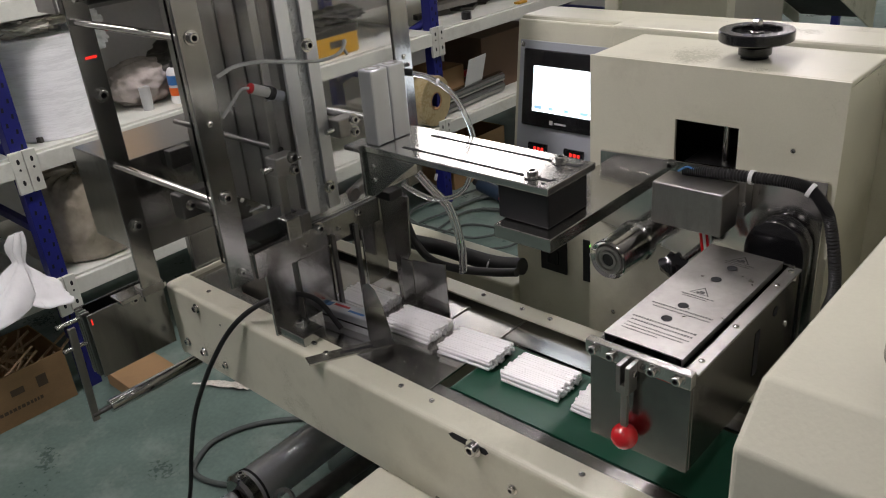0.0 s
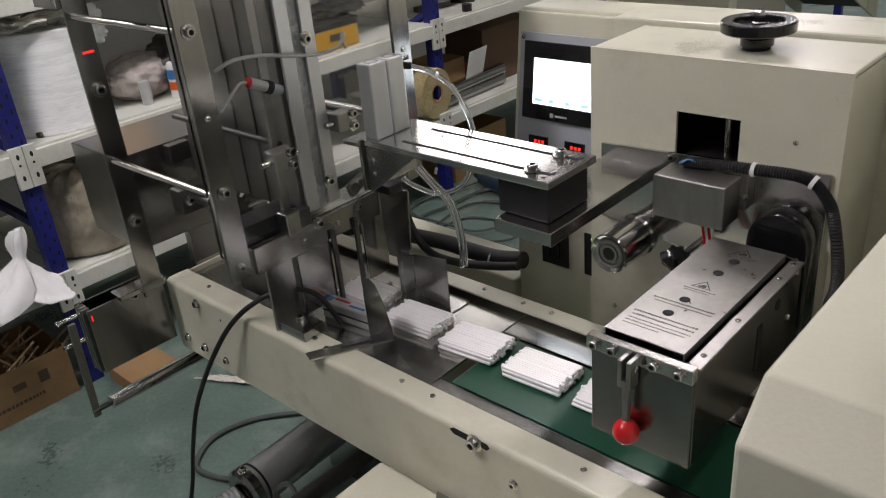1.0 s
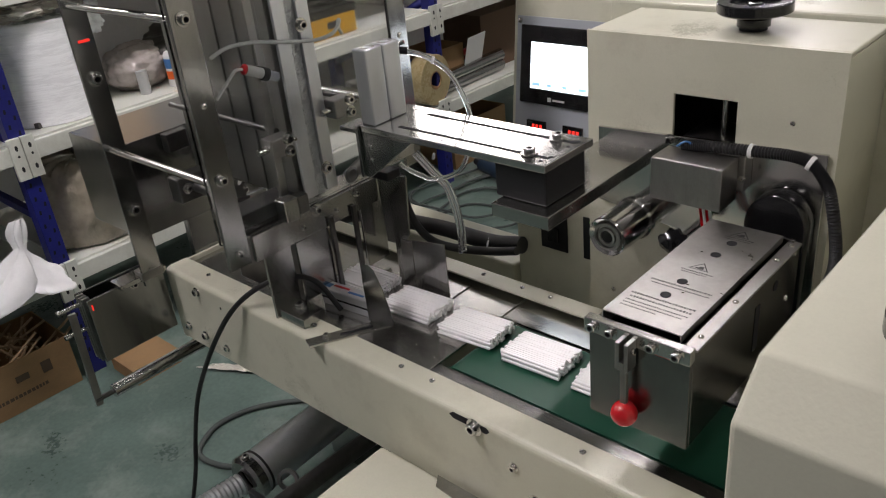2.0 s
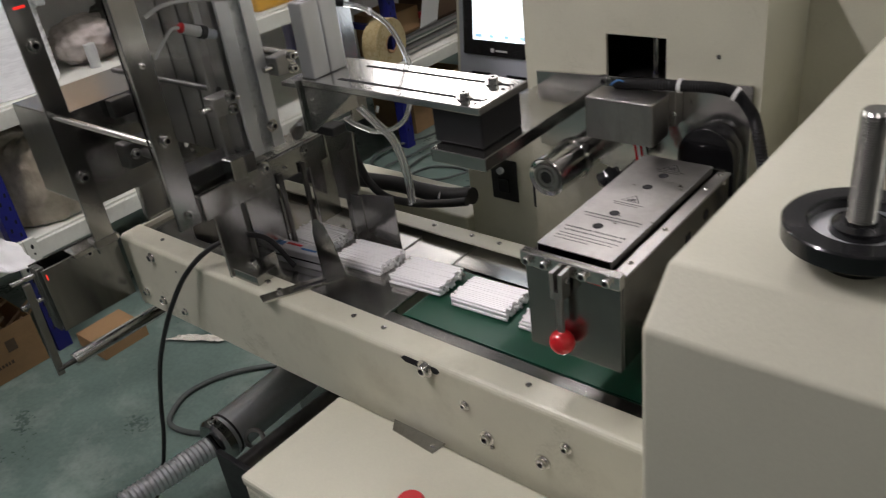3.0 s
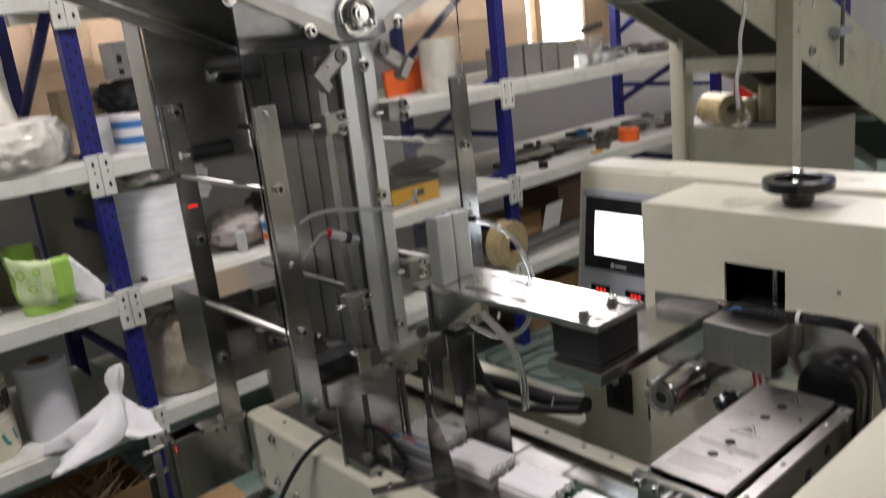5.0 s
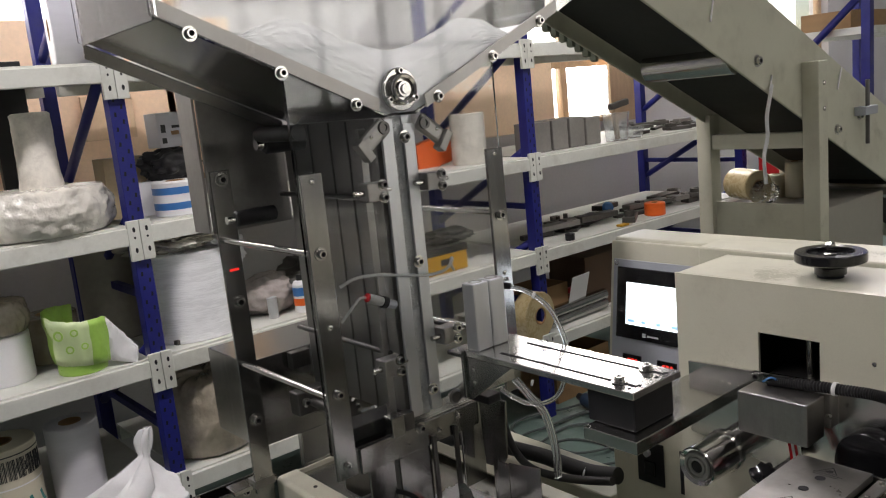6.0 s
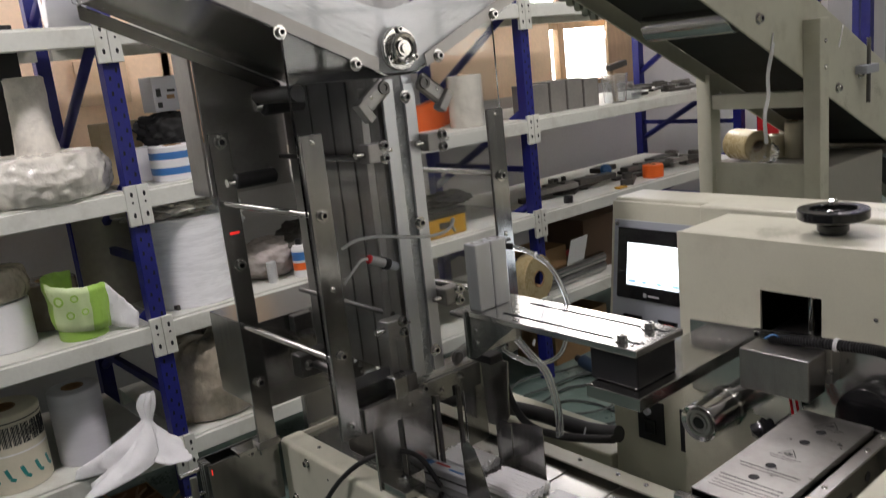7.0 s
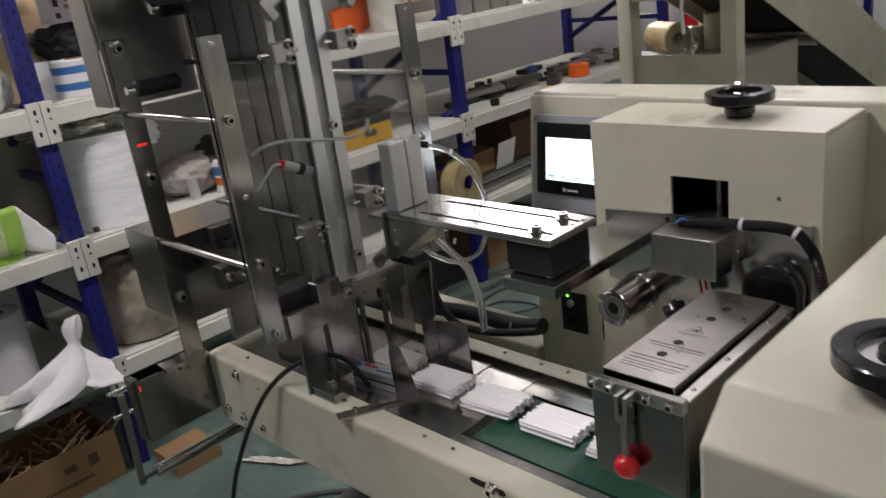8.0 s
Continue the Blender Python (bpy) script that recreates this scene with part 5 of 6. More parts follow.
part("chute", prism(bm_new(), [(0.43, 1.865), (0.475, 1.868), (0.60, 1.93), (0.60, 2.02), (0.53, 2.00), (0.43, 1.91)], "x", -0.132, -0.127), BRIGHT, lift, "bright sheet chute side")
solo("hopper_chute_floor", prism(bm_new(), [(0.464, 1.871), (0.66, 1.96), (0.66, 1.965), (0.464, 1.876)], "x", -0.497, -0.139), STEEL, "stainless chute between elevator and hopper", "chute")

# ---- pallet racking ----
LEVELS = [0.40, 0.86, 1.335, 1.885]
POSTS = [-2.03, -0.025, 1.955, 3.93]
FX, RX = -1.66, -2.43
rack = thing("shelving_rack", "long blue and white steel shelving rack along the wall", "shelving", (-1.9, 0.9, 0))
hole_bm = bm_new()
for z in range(44):
    for dy in (-0.012, 0.012):
        zz = 0.10 + z * 0.05 + (0.025 if dy > 0 else 0)
        prism(hole_bm, [(dy - 0.0045, zz - 0.007), (dy + 0.003, zz - 0.008), (dy + 0.0045, zz + 0.006), (dy - 0.002, zz + 0.008)], "x", 0.0002, 0.0008)
HOLES = finish(hole_bm, "holes", HOLE)
slots = bm_new()
for dz, h, w in ((0.036, 0.0095, 0.009), (0.008, 0.0045, 0.007), (-0.036, 0.0095, 0.009)):
    for dy in (0.003,):
        prism(slots, [(dy + w * math.cos(k * math.pi / 6), dz + h * math.sin(k * math.pi / 6)) for k in range(12)], "x", 0.0002, 0.0007)
SLOTS = finish(slots, "slots", HOLE)
for py in POSTS:
    for x in (FX, RX):
        up = part("upright", prism(bm_new(), [(py - 0.028, 0.0), (py + 0.028, 0.0), (py + 0.028, 2.6), (py - 0.028, 2.6)], "x", x - 0.055, x, 0.002), BLUE, rack)
        if x == FX:
            h = tagged(new("holes", HOLES), kind="stuff")
            h.parent = up
            h.location = Vector((x, py, 0)) - origin_of(up)
    for za, zb in ((0.55, 0.95), (1.00, 1.42), (1.47, 1.95), (2.0, 2.4)):
        part("brace", sweep(bm_new(), [(RX - 0.02, py, za), (FX - 0.03, py, zb)], 0.02, 6, 1), BLUE, rack)
    for zc in (1.12, 0.62):
        part("brace", box(bm_new(), RX, FX - 0.056, py - 0.012, py + 0.012, zc - 0.014, zc + 0.014), BLUE, rack)
for a, b in zip(POSTS, POSTS[1:]):
    for z in LEVELS:
        part("beam", prism(bm_new(), [(FX - 0.03, z - 0.03), (FX + 0.012, z - 0.03), (FX + 0.012, z + 0.03), (FX - 0.03, z + 0.03)], "y", a + 0.029, b - 0.029, 0.003), RACK_WHITE, rack)
        part("beam", box(bm_new(), RX, RX + 0.04, a + 0.029, b - 0.029, z - 0.03, z + 0.03), RACK_WHITE, rack)
        part("deck", box(bm_new(), RX + 0.002, FX - 0.004, a + 0.03, b - 0.03, z + 0.0305, z + 0.038), RACK_WHITE, rack)
        for py, s in ((a, 1), (b, -1)):
            c = part("connector", box(bm_new(), FX + 0.0005, FX + 0.016, min(py + s * 0.001, py + s * 0.042), max(py + s * 0.001, py + s * 0.042), z - 0.085, z + 0.055, 0.002), RACK_WHITE, rack)
            h = tagged(new("slots", SLOTS), kind="stuff")
            h.parent = c
            h.location = Vector((FX + 0.016, py + s * 0.022, z - 0.012)) - origin_of(c)
            h.scale = (1, 0.55, 1)


def top(level):
    return LEVELS[level] + 0.038


def paper_roll(name, label, x, y, z, r, h, core, m, side_m=None, tilt=None, stripes=()):
    t = thing(name, label, "roll", (x, y, z), "rolls on the rack")
    e = 0.004
    ax = tilt or (0, 0, 1)
    part("winding", lathe(bm_new(), [(core, 0), (r - e, 0), (r, e), (r, h - e), (r - e, h), (core, h), (core, 0)], (x, y, z), ax, 40), m, t)
    part("core", lathe(bm_new(), [(core - 0.005, 0.0), (core - 0.0005, 0.0), (core - 0.0005, h + 0.002), (core - 0.005, h + 0.002), (core - 0.005, 0.0)], (x, y, z), ax, 24), CARD, t, "brown cardboard core")
    for z0, z1, sm in stripes:
        part("print_band", lathe(bm_new(), [(r + 0.0004, z0), (r + 0.0008, z0), (r + 0.0008, z1), (r + 0.0004, z1)], (x, y, z), ax, 40), sm, t)
    return t


def crumple(name, label, category, x, y, z, sx, sy, sz, m, seed, amount=0.25, freq=3.0, flat=0.0):
    bm = bm_new()
    bmesh.ops.create_icosphere(bm, subdivisions=5, radius=1.0)
    for v in bm.verts:
        p = v.co.copy()
        d = noise.noise(p * freq + Vector((seed, 0, 0))) + 0.5 * abs(noise.noise(p * freq * 2.3 + Vector((seed, 7, 0)))) + 0.25 * abs(noise.noise(p * freq * 6 + Vector((0, seed, 3))))
        k = 1 + amount * d
        q = Vector((p.x * sx * k, p.y * sy * k, p.z * sz * k))
        q.z = max(q.z, -sz * 0.93)
        v.co = Vector((x, y, z + sz * 0.93)) + q
    for f in bm.faces:
        f.smooth = True
    return solo(name, bm, m, label, category, crease=75)


def carton(name, label, x0, x1, y0, y1, z, h, open_top=True, m=CARD):
    t = thing(name, label, "box", ((x0 + x1) / 2, (y0 + y1) / 2, z), "cardboard boxes")
    w = 0.005
    part("side", box(bm_new(), x1 - w, x1, y0, y1, z, z + h, 0.001), m, t)
    part("side", box(bm_new(), x0, x0 + w, y0, y1, z, z + h, 0.001), m, t)
    part("side", box(bm_new(), x0 + w, x1 - w, y0, y0 + w, z, z + h, 0.001), m, t)
    part("side", box(bm_new(), x0 + w, x1 - w, y1 - w, y1, z, z + h, 0.001), m, t)
    part("bottom", box(bm_new(), x0 + w, x1 - w, y0 + w, y1 - w, z + 0.001, z + 0.006), m, t)
    if not open_top:
        part("flap", box(bm_new(), x0, x1, y0, y1, z + h, z + h + 0.005, 0.001), m, t)
    return t


def wrapped(name, label, x, y, z, r, h, m, wide=1.0, seed=0):
    """A roll on end in loose crinkled film."""
    side = [(r * (0.90 + 0.10 * math.sin(math.pi * k / 16)), h * (0.03 + 0.91 * k / 16)) for k in range(17)]
    bm = lathe(bm_new(), [(0, 0), (r * 0.78, 0), *side, (r * 0.78, h * 0.985), (r * 0.6, h), (r * 0.42, h * 0.99), (r * 0.22, h * 0.985), (0, h * 0.98)], (0, 0, 0), seg=140)
    for v in bm.verts:
        a, rr = math.atan2(v.co.y, v.co.x), v.co.xy.length
        fold = abs(noise.noise((math.cos(a) * 5 + seed, math.sin(a) * 5, v.co.z * 24))) + 0.6 * abs(noise.noise((math.cos(a) * 13 + v.co.z * 30, math.sin(a) * 13 + seed, v.co.z * 50)))
        k = 0.09 * (fold - 0.35) if v.co.z > 0.004 and rr > 0.02 else 0.0
        v.co = Vector((x + v.co.x * (1 + k), y + v.co.y * (wide + k), z + v.co.z * (1 + k)))
    for f in bm.faces:
        f.smooth = True
    return solo(name, bm, m, label, "roll", crease=80)


# rolls on the left bays
t = paper_roll("label_roll", "tall cream label roll with teal and black print", -1.84, -0.545, top(0), 0.115, 0.27, 0.045, CREAMY, stripes=((0.246, 0.250, INK), (0.135, 0.140, PAPER)))
bm = bm_new()
for k in range(60):
    a = -1.2 + k * 0.04
    z0 = top(0) + 0.165
    obox(bm, Matrix.Translation((-1.84, -0.545, z0 + 0.035)) @ Matrix.Rotation(a, 4, "Z") @ Matrix.Translation((0.1158, 0, 0)), 0.001, 0.0022 if k % 3 else 0.004, 0.07 if k % 7 else 0.03)
tagged(part("print_line", bm, INK, t), kind="stuff")
bm = bm_new()
for k in range(6):
    a = -1.2 + k * 0.42
    obox(bm, Matrix.Translation((-1.84, -0.545, top(0) + 0.075)) @ Matrix.Rotation(a, 4, "Z") @ Matrix.Translation((0.1158, 0, 0)) @ Matrix.Rotation(0.3, 4, "X"), 0.001, 0.012, 0.035)
    obox(bm, Matrix.Translation((-1.84, -0.545, top(0) + 0.052)) @ Matrix.Rotation(a + 0.1, 4, "Z") @ Matrix.Translation((0.1158, 0, 0)) @ Matrix.Rotation(-0.5, 4, "X"), 0.001, 0.018, 0.012)
part("print_figures", bm, TEAL_INK, t)
paper_roll("paper_roll", "tall grey white paper roll with brown core", -1.83, -0.315, top(0), 0.088, 0.27, 0.038, PAPER_GREY)
paper_roll("paper_roll", "white paper roll wrapped in thin film", -1.87, -0.475, top(1), 0.095, 0.165, 0.038, PAPER)
wrapped("wrapped_roll", "brown film roll in dusty clear wrap", -1.87, -0.475, top(1) + 0.168, 0.105, 0.11, WRAP_BROWN, 1.0, 3)
paper_roll("brown_roll", "dark brown film roll behind the green labels", -2.02, -0.28, top(1), 0.10, 0.17, 0.038, WRAP_BROWN)
gr = thing("green_label_roll", "light green printed label film, partly unrolled", "roll", (-1.77, -0.250, top(1)))
part("winding", lathe(bm_new(), [(0.03, 0), (0.078, 0), (0.08, 0.003), (0.08, 0.057), (0.077, 0.06), (0.03, 0.06), (0.03, 0)], (-1.755, -0.255, top(1)), (0, 0, 1), 36), GREEN_LABEL, gr)
bm = bm_new()
rows = []
for i in range(49):
    s = i / 48
    a = -3.3 + 5.0 * s
    r = 0.082 + 0.012 * s + 0.006 * math.sin(9 * s)
    x, y = -1.755 + r * math.cos(a), -0.255 + r * math.sin(a)
    lo = top(1) + 0.030 + 0.015 * math.sin(3 * s + 1)
    hi = top(1) + 0.215 - 0.02 * s + 0.012 * math.sin(7 * s)
    if s > 0.80:
        k = (s - 0.80) / 0.20
        x, y = -1.70 + 0.03 * k, -0.185 + 0.085 * k
        lo, hi = lo - 0.03 * k, hi - 0.15 * k
    rows.append([bm.verts.new((x + 0.012 * (k / 6) * math.cos(a), y + 0.012 * (k / 6) * math.sin(a), lo + (hi - lo) * k / 6)) for k in range(7)])
for i, (a, b) in enumerate(zip(rows, rows[1:])):
    for k in range(6):
        f = bm.faces.new((a[k], b[k], b[k + 1], a[k + 1]))
        f.smooth = True
        f.material_index = 1 if 33 <= i <= 38 or i < 18 else (2 if i > 38 else 0)
for v in bm.verts:
    v.co += Vector((0.012, 0.006, 0.008)) * (noise.noise(v.co * 17) + abs(noise.noise(v.co * 38)) - 0.25)
sheet = part("loose_sheet", bm, [PALE_LABEL, GREEN_LABEL, PAPER], gr, "curled printed end of the film")
sheet.modifiers.new("thick", "SOLIDIFY").thickness = 0.0008
for a, zz, rr in ((-0.85, 0.15, 0.018), (-0.35, 0.155, 0.013), (-0.55, 0.10, 0.014), (-0.1, 0.105, 0.012)):
    bm = lathe(bm_new(), [(rr * 0.6, 0), (rr, 0.0), (rr, 0.001), (rr * 0.6, 0.001), (rr * 0.6, 0)], (-1.755 + 0.104 * math.cos(a), -0.255 + 0.104 * math.sin(a), top(1) + zz), (math.cos(a), math.sin(a), 0), 16)
    part("print_ring", bm, GREEN_LABEL, gr)
paper_roll("film_bale", "wide milky white film roll standing on the shelf", -1.87, 0.20, top(1), 0.185, 0.335, 0.04, FILM)
# this roll's beige is darkened to stand for the shelf's shade
paper_roll("film_bale", "wide milky white film roll behind the upright", -2.14, 0.005, top(1), 0.125, 0.36, 0.04, mat("beige_wrap_in_shade", (0.36, 0.335, 0.285), 0.5, 0, 0.2, 6, 40, 0.2))
crumple("clear_bag", "crumpled clear plastic bag above the film roll", "plastic bag", -1.86, 0.14, top(1) + 0.336, 0.16, 0.17, 0.045, WRAP, 11, 0.4, 3.5)
wrapped("wrapped_roll", "brown roll in crinkled clear plastic wrap", -1.85, 0.20, top(0), 0.185, 0.31, WRAP_BROWN, 1.05, 17)
wrapped("bagged_roll", "large flat film roll in a glossy crinkled plastic bag", -1.835, -0.285, top(2), 0.216, 0.158, WRAP, 1.12, 4)
bm = lathe(bm_new(), [(0, 0), (0.072, 0)] + [(0.070 - 0.008 * min(1, k / 9), 0.012 * k) for k in range(1, 22)] + [(0.055, 0.258), (0.02, 0.256), (0, 0.256)], (0, 0, 0), seg=48)
for v in bm.verts:
    k = 0.05 * noise.noise(v.co * 20) + 0.05 * abs(noise.noise(v.co * 60))
    v.co = Vector((v.co.x * (1 + k), v.co.y * (1 + k), v.co.z)) + Vector((-1.83, -0.262, top(2) + 0.152))
for f in bm.faces:
    f.smooth = True
solo("standing_roll", bm, mat("dusty_paper_wrap", (0.74, 0.71, 0.63), 0.5, 0, 0.18, 14, 60, 0.4, depth=0.003, dirt=(0.32, 0.29, 0.24), dirt_amount=0.6), "narrow upright roll wrapped in dusty white paper", "roll", crease=60)
carton("small_carton", "small tan carton beside the upright", -2.05, -1.93, -0.02, 0.13, top(2), 0.22, False, mat("tan_carton", (0.42, 0.33, 0.2), 0.6))
pc = carton("printed_carton", "white printed carton lying on a black bag", -1.98, -1.86, 0.175, 0.269, 1.617, 0.124, False, PAPER_GREY)
for y0, y1, z0, z1, m in ((0.012, 0.03, 0.055, 0.085, INK), (0.05, 0.08, 0.045, 0.06, CARD), (0.012, 0.03, 0.015, 0.035, INK), (0.055, 0.085, 0.07, 0.08, INK)):
    part("print_block", box(bm_new(), -1.8598, -1.8594, 0.175 + y0, 0.175 + y1, 1.617 + z0, 1.617 + z1), m, pc)
carton("white_carton", "flat white carton under the printed one", -2.04, -1.88, 0.068, 0.332, top(2), 0.12, False, PAPER)
paper_roll("tape_roll", "white roll with two blue bands", -1.77, 0.175, top(2), 0.085, 0.125, 0.035, PAPER, stripes=((0.025, 0.05, BLUE_LABEL), (0.08, 0.105, BLUE_LABEL)))
crumple("black_bag", "black and white plastic bag on the flat white carton", "bag", -1.90, 0.222, top(2) + 0.120, 0.06, 0.11, 0.064, BLACK, 31, 0.3)
paper_roll("large_roll", "pale roll lying on the top shelf", -1.95, -0.12, top(3) + 0.14, 0.14, 0.2, 0.04, PAPER_GREY, tilt=(0.2, 1, 0))
carton("leaning_panel_box", "black plastic case against the wall", -2.40, -2.36, -0.263, -0.130, top(2), 0.62, False, BLACK)
for y0, y1, z0, z1, m, lab in ((-0.64, -0.26, 1.40, 2.05, BOARD, "peach painted board"), (-0.22, 0.62, 1.40, 2.2, BOARD, "peach painted board"), (0.17, 0.40, 1.66, 1.86, mat("pale_peach_card", (0.75, 0.55, 0.36), 0.6), "pale square card"), (0.58, 0.95, 1.45, 2.2, BOARD, "peach painted board"), (2.2, 3.32, 1.42, 2.0, BOARD, "peach painted board"), (3.95, 4.3, 1.40, 2.3, WOOD, "pale timber board")):
    x0 = -2.75 if z1 - z0 > 0.4 else -2.715
    solo("wall_board", box(bm_new(), x0, x0 + 0.02, y0, y1, z0, z1, 0.003), m, lab + " leaning at the wall", "board", "boards at the wall")

# white crumpled sheet on the lowest shelf: a pinched peak that flares into flat folds
bm = bm_new()
rings = []
NA, NS = 72, 40
for i in range(NS + 1):
    u = i / NS
    flare = 0.024 + 0.012 * math.sin(u * 9) * (1 - u) + 0.215 * max(0.0, u - 0.42) ** 1.15 / 0.58 ** 1.15
    ring = []
    for k in range(NA):
        a = 2 * math.pi * k / NA
        pleat = abs(((a * 4 / (2 * math.pi) + 0.42 * u + 0.15 * math.sin(7 * u)) % 1.0) - 0.5) * 2
        small = abs(((a * 11 / (2 * math.pi) + 0.3 - 0.8 * u) % 1.0) - 0.5) * 2
        r = flare * (0.50 + 0.80 * pleat + 0.18 * small * u)
        wide = 0.98 if math.sin(a) < 0 else 0.52
        x = -1.628 + 0.34 * r * math.cos(a) + 0.035 * u * (0.5 + 0.5 * math.cos(a))
        y = -0.120 - 0.055 * u + r * wide * math.sin(a)
        z = 0.668 - 0.225 * u - 0.030 * u * u * pleat * (1 if math.cos(a) > 0 else 0.2) + 0.035 * u * (1 - u) * max(0.0, -math.sin(a))
        p = Vector((x, y, z))
        p += 0.022 * u * Vector((1, 0.4, 0.6)) * (abs(noise.noise(p * 14)) - 0.2)
        ring.append(bm.verts.new(p))
    rings.append(ring)
for a, b in zip(rings, rings[1:]):
    for k in range(NA):
        bm.faces.new((a[k], a[(k + 1) % NA], b[(k + 1) % NA], b[k])).smooth = True
bm.faces.new(rings[0][::-1])
pap = solo("crumpled_paper", bm, PAPER, "crumpled sheet of white paper hanging over the shelf edge", "paper", crease=32)
pap.modifiers.new("thick", "SOLIDIFY").thickness = 0.0012

# cartons on the floor
ct = carton("open_carton", "open brown carton of offcuts on the floor", -1.95, -1.655, -0.575, -0.095, 0.0, 0.195)
bm = bm_new()
random.seed(3)
for k in range(60):
    y = random.uniform(-0.55, -0.13)
    x = random.uniform(-1.92, -1.69)
    d = Vector((random.uniform(-0.05, 0.05), random.uniform(-0.15, 0.15), random.uniform(0.02, 0.10)))
    p = Vector((x, y, random.uniform(0.10, 0.15)))
    rod(bm, p, p + d, 0.005, 5)
tagged(new("offcuts", finish(bm, "offcuts", WOOD)), "thin wooden offcuts inside the open carton", "offcuts", kind="stuff")
part("print_block", box(bm_new(), -1.6548, -1.6543, -0.21, -0.175, 0.10, 0.145), CARTON_INK, ct)
part("print_block", box(bm_new(), -1.6548, -1.6543, -0.30, -0.255, 0.11, 0.135), CARTON_INK, ct)
bm = bm_new()
y = -0.43
while y < -0.21:
    w = random.uniform(0.006, 0.014)
    box(bm, -1.6548, -1.6543, y, y + w, 0.055, 0.068)
    y += w + 0.004
part("print_row", bm, CARTON_INK, ct)
carton("folded_carton", "flattened brown carton by the conveyor end", -1.62, -1.44, 0.01, 0.19, 0.0, 0.05, False)

# right bays
top1, top2 = top(1), top(2)
yb = thing("yellow_case", "yellow and black cased tool on the shelf", "tool case", (-1.80, 1.35, top1))
part("shell", box(bm_new(), -1.90, -1.70, 1.21, 1.50, top1, top1 + 0.11, 0.012), YELLOW, yb)
part("band", box(bm_new(), -1.905, -1.698, 1.205, 1.505, top1 + 0.088, top1 + 0.125, 0.008), BLACK, yb)
part("print_mark", box(bm_new(), -1.6995, -1.699, 1.33, 1.40, top1 + 0.04, top1 + 0.07), INK, yb)
crumple("black_strap", "black cable bundle on the yellow case", "cable bundle", -1.80, 1.46, top1 + 0.125, 0.08, 0.13, 0.03, BLACK, 41, 0.5)
paper_roll("clear_roll", "yellowish clear film roll standing on the shelf", -1.80, 1.655, top2, 0.085, 0.245, 0.035, WRAP)
solo("orange_sheet", obox(bm_new(), pose(-1.93, 1.64, top2 + 0.09, 12, 10, 0), 0.03, 0.42, 0.15, 0.006), ORANGE, "orange plastic tray leaning behind the clear roll", "tray")
crumple("dark_machine_part", "dark oily machine part on the shelf", "machine part", -1.88, 0.75, top1, 0.13, 0.17, 0.10, DULL, 43, 0.35, 2.0)
paper_roll("can", "white can with a red and blue band", -1.8, 1.22, top1 + 0.125, 0.05, 0.10, 0.01, PAPER, stripes=((0.02, 0.04, RED_MATTE), (0.05, 0.065, BLUE_LABEL)))
sp = thing("spray_can", "white spray can with blue and orange label", "spray can", (-1.73, 0.61, top1))
part("can", lathe(bm_new(), [(0, 0), (0.031, 0), (0.033, 0.002), (0.033, 0.115), (0.026, 0.128), (0.016, 0.132), (0, 0.132)], (-1.73, 0.61, top1)), PAPER, sp)
part("cap", rod(bm_new(), (-1.73, 0.61, top1 + 0.132), (-1.73, 0.61, top1 + 0.155), 0.014), BLACK, sp)
part("label_band", lathe(bm_new(), [(0.0332, 0.07), (0.0338, 0.07), (0.0338, 0.105), (0.0332, 0.105)], (-1.73, 0.61, top1)), BLUE_LABEL, sp)
part("label_band", lathe(bm_new(), [(0.0332, 0.03), (0.0338, 0.03), (0.0338, 0.06), (0.0332, 0.06)], (-1.73, 0.61, top1)), ORANGE, sp)
solo("plastic_stub", rod(bm_new(), (-1.75, 0.485, top1), (-1.75, 0.485, top1 + 0.085), 0.02), GREY_CABLE, "short pale plastic tube on the shelf", "tube")
crumple("parts_bag", "small pinkish parts in a clear plastic bag", "bag", -1.86, 0.53, top1, 0.10, 0.13, 0.085, PINK, 51, 0.14, 4.0)
crumple("clear_bag", "crumpled end of the milky film bag", "plastic bag", -1.77, 0.34, top1 + 0.25, 0.05, 0.06, 0.07, FILM, 77, 0.45, 3.0)
random.seed(12)
for k in range(4):
    y = 2.075 + k * 0.135
    h = random.uniform(0.145, 0.165)
    solo("steel_block", box(bm_new(), -1.90, -1.75, y, y + 0.118, top2, top2 + h, 0.004), GREYBOX, "dull grey steel block in a row on the shelf", "steel block", "steel blocks on the shelf")
hm = thing("hammer", "worn steel hammer head resting above the blocks", "hammer", (-1.80, 2.80, top2 + 0.16))
part("head", obox(bm_new(), pose(-1.80, 2.83, top2 + 0.195, 8, 0, 0), 0.035, 0.16, 0.035, 0.006), DULL, hm)
part("handle", obox(bm_new(), pose(-1.80, 2.80, top2 + 0.095, 4, 0, 0), 0.025, 0.03, 0.21, 0.006), WOOD, hm)
for y, r, h in ((2.70, 0.075, 0.155), (2.86, 0.055, 0.06)):
    c = solo("clear_tub", lathe(bm_new(), [(0, 0.002), (r * 0.8, 0), (r, h), (r - 0.002, h), (r * 0.8 - 0.002, 0.003), (0, 0.004)], (-1.72, y, top2), seg=24), TUBE, "small clear plastic tub on the shelf", "tub")
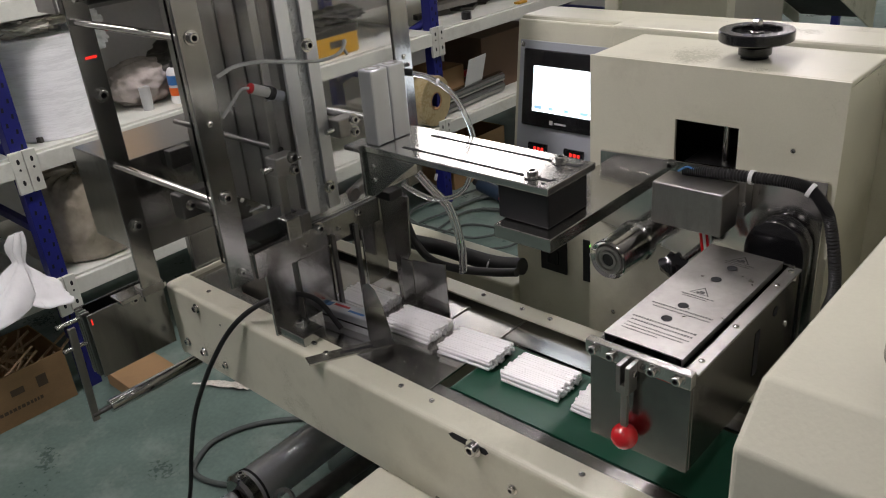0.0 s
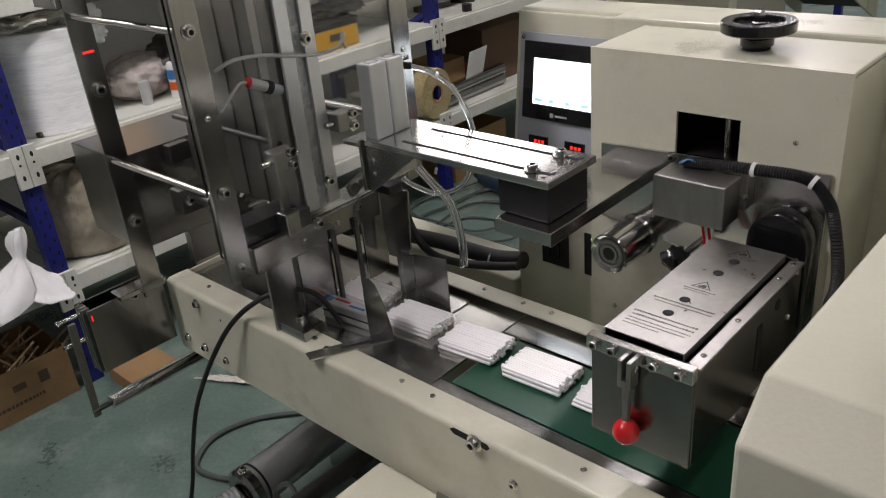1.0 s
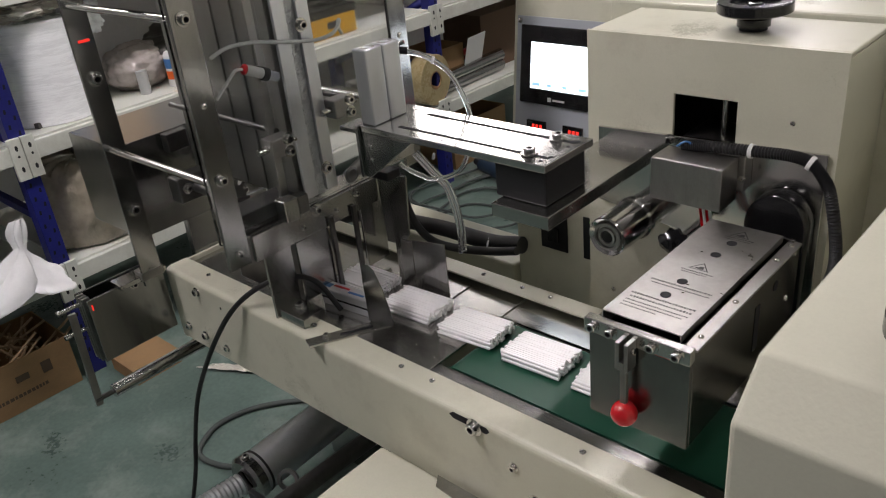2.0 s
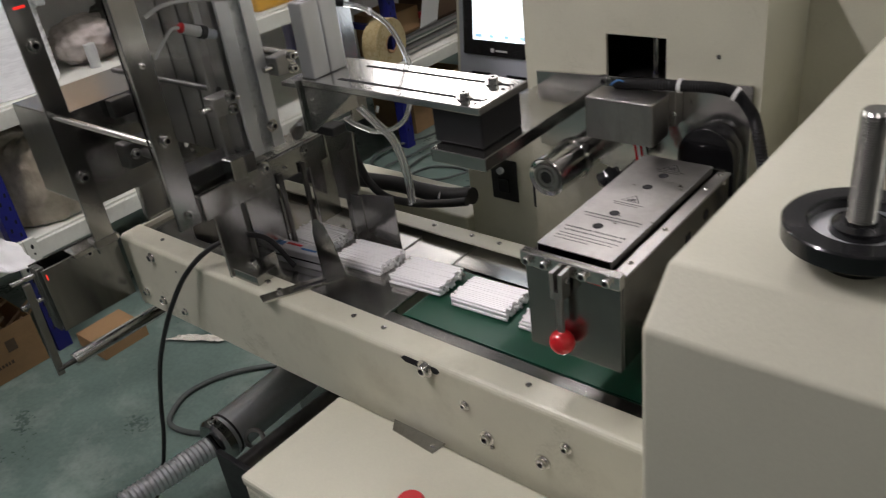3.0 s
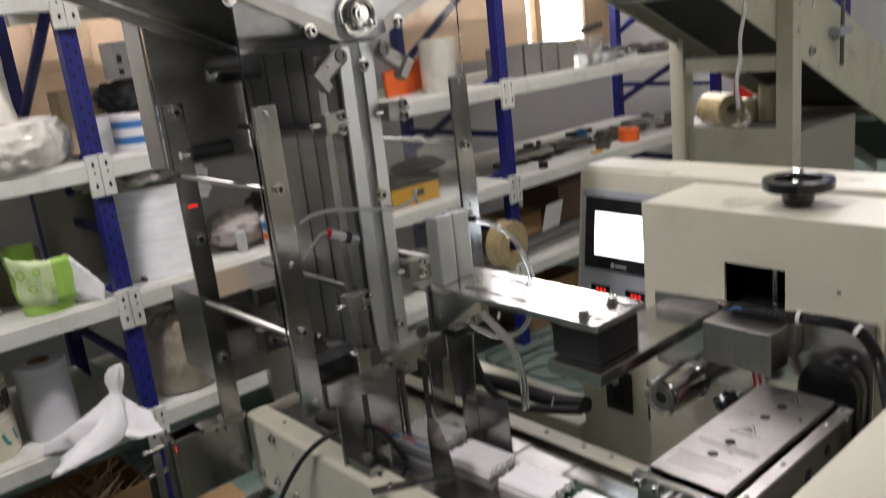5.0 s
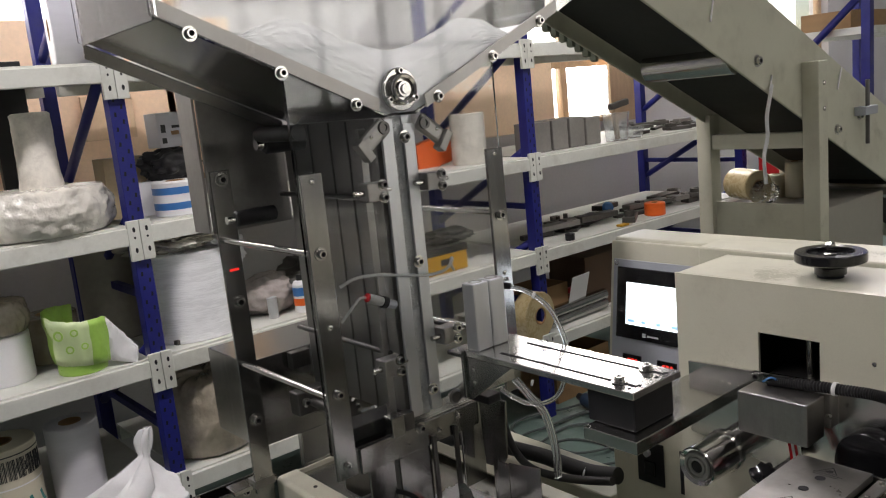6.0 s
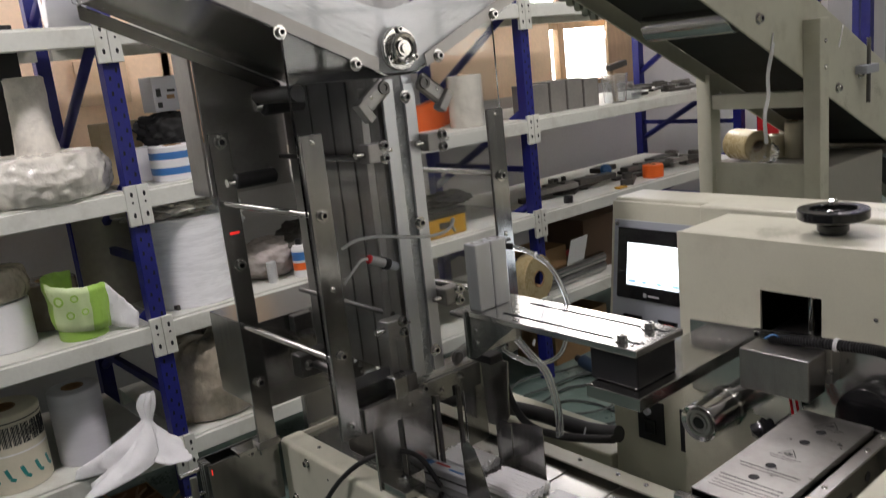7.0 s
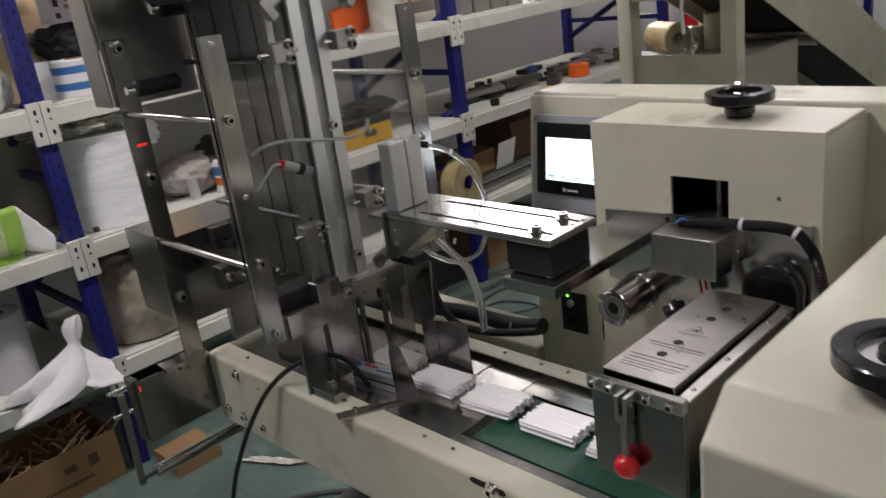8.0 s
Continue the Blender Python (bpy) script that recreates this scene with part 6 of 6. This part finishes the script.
for lv, n, y0, y1 in ((2, 14, 2.95, 3.8), (1, 26, 2.1, 3.8), (1, 6, 0.1, 0.8)):
    for k in range(n):
        y = random.uniform(y0, y1)
        x = random.uniform(-2.05, -1.76)
        l, w, h = random.uniform(0.12, 0.32), random.uniform(0.03, 0.10), random.uniform(0.012, 0.035)
        zz = top(lv) + (0.0 if k % 2 else 0.036)
        ang = 90 + random.uniform(-35, 35)
        m3 = pose(x, min(max(y, y0 + 0.1), y1 - 0.05), zz + h / 2, 0, 0, ang)
        bm = obox(bm_new(), m3, l, w, h, 0.004)
        if k % 3 == 0:
            obox(bm, m3 @ Matrix.Translation((l * 0.3, 0, h * 0.6)), l * 0.25, w * 0.7, h * 0.6, 0.002)
        if k % 3 == 1:
            lathe(bm, [(0, 0), (w * 0.4, 0), (w * 0.4, h), (w * 0.2, h), (w * 0.2, h * 0.3), (0, h * 0.3)], m3 @ Vector((-l * 0.3, 0, h / 2)), (0, 0, 1), 14)
        solo("tool_steel_piece", bm, DULL if k % 4 else GREYBOX, "flat oily steel tool piece on the white shelf", "tool", "tools on the shelf")
paper_roll("orange_reel", "orange plastic reel among the tools", -1.73, 3.03, top1, 0.062, 0.075, 0.02, ORANGE)
solo("blue_cap", lathe(bm_new(), [(0, 0), (0.03, 0), (0.034, 0.02), (0.02, 0.03), (0, 0.03)], (-1.9, 2.8, top1 + 0.07), (0.6, -0.5, 0.3)), BLUE_LABEL, "dark blue plastic cap", "cap")
solo("yellow_rag", box(bm_new(), -1.70, -1.66, 2.62, 2.69, top1, top1 + 0.012, 0.004), YELLOW, "small yellow wooden wedge on the shelf edge", "wedge")
solo("black_nut", rod(bm_new(), (-1.69, 2.22, top1), (-1.69, 2.22, top1 + 0.035), 0.025, 8), BLACK, "black plastic cap on the shelf", "cap")
# lowest right shelf
t0 = top(0)
carton("brown_carton", "brown carton with a hand hole on the low shelf", -2.08, -1.80, 2.45, 2.9, t0, 0.30, False, mat("dark_carton", (0.13, 0.08, 0.05), 0.7))
carton("tan_box", "tan cardboard box behind the upright", -1.98, -1.76, 2.0, 2.25, t0, 0.22, True)
solo("white_sheet", obox(bm_new(), pose(-1.735, 2.30, t0 + 0.13, 0, 14, 6), 0.004, 0.16, 0.25, 0.001), PAPER, "white sheet of card stood on end", "card")
paper_roll("amber_roll", "amber film roll lying on the low shelf", -1.74, 1.90, t0 + 0.125, 0.125, 0.09, 0.045, TAPE, tilt=(1, 0.12, 0))
for k in range(4):
    solo("grey_bar", rod(bm_new(), (-1.74 - 0.07 * (k % 2), 2.02 + 0.02 * k, t0 + 0.032 + 0.05 * (k // 2)), (-1.76 - 0.07 * (k % 2), 2.55, t0 + 0.032 + 0.05 * (k // 2)), 0.032, 18), STEEL, "grey steel roller lying on the low shelf", "roller", "rollers on the low shelf")
solo("red_bar", rod(bm_new(), (-1.86, 2.35, t0 + 0.13), (-1.84, 2.75, t0 + 0.13), 0.018, 12), RED_MATTE, "red painted bar on the rollers", "bar")
carton("brown_carton", "open brown carton on the floor under the rack", -2.05, -1.75, 2.1, 2.55, 0.0, 0.24, True)
paper_roll("film_reel", "milky film reel behind the arm", -0.72, 0.33, 1.06, 0.055, 0.12, 0.022, TAPE, tilt=(1, -0.3, 0))
solo("reel_stand", box(bm_new(), -0.70, -0.66, 0.26, 0.40, 0.0, 1.005, 0.003), STEEL, "upright stainless stand for the film reel", "stand")
# far end behind the elevator
paper_roll("clear_roll", "clear film roll lying on the bench", -0.44, 1.90, 1.255, 0.06, 0.15, 0.025, TAPE, tilt=(-0.8, 0.4, 0))
solo("far_bench", box(bm_new(), -0.56, -0.15, 1.80, 2.3, 0.0, 1.19, 0.006), mat("dull_bench_paint", (0.34, 0.325, 0.28), 0.5, 0, 0.1), "grey sheet metal bench beyond the elevator", "bench")
solo("red_cabinet", box(bm_new(), -1.55, -1.30, 3.9, 4.3, 0.0, 1.5, 0.01), RED_MATTE, "dark red cabinet far behind", "cabinet")
for k in range(5):
    paper_roll("small_roll", "small pale roll standing on the bench", -0.45 + 0.075 * (k % 3), 2.05 + 0.1 * (k // 3), 1.19, 0.035, 0.09 + 0.05 * (k % 2), 0.015, CREAMY)
crumple("clear_bag", "clear plastic bag of parts on the bench", "plastic bag", -0.42, 1.90, 1.19, 0.05, 0.05, 0.04, TUBE, 61, 0.3)
r2 = thing("far_rack", "blue steel rack near the far wall", "shelving", (-1.0, 5.0, 0))
for y in (4.8, 6.4):
    for x in (-1.25, -2.0):
        part("upright", box(bm_new(), x - 0.03, x + 0.03, y - 0.03, y + 0.03, 0, 2.9, 0.002), BLUE, r2)
for z in (1.0, 1.85, 2.3):
    part("deck", box(bm_new(), -2.02, -1.23, 4.8, 6.4, z, z + 0.05, 0.003), RACK_WHITE, r2)
part("brace", sweep(bm_new(), [(-1.28, 4.77, 2.1), (-1.95, 4.77, 1.5)], 0.025, 6, 1), BLUE, r2)
carton("far_carton", "brown carton on the far rack", -1.75, -1.4, 4.9, 5.5, 1.90, 0.12, False)
mk = thing("far_machine", "cream machine housing in the distance", "machine", (1.2, 3.4, 0))
part("body", box(bm_new(), 0.75, 2.2, 3.0, 3.7, 0.0, 1.5, 0.01), CREAM, mk)
carton("far_carton", "brown carton on the floor beyond the machine", 2.3, 2.9, 2.6, 3.2, 0, 0.5, True)
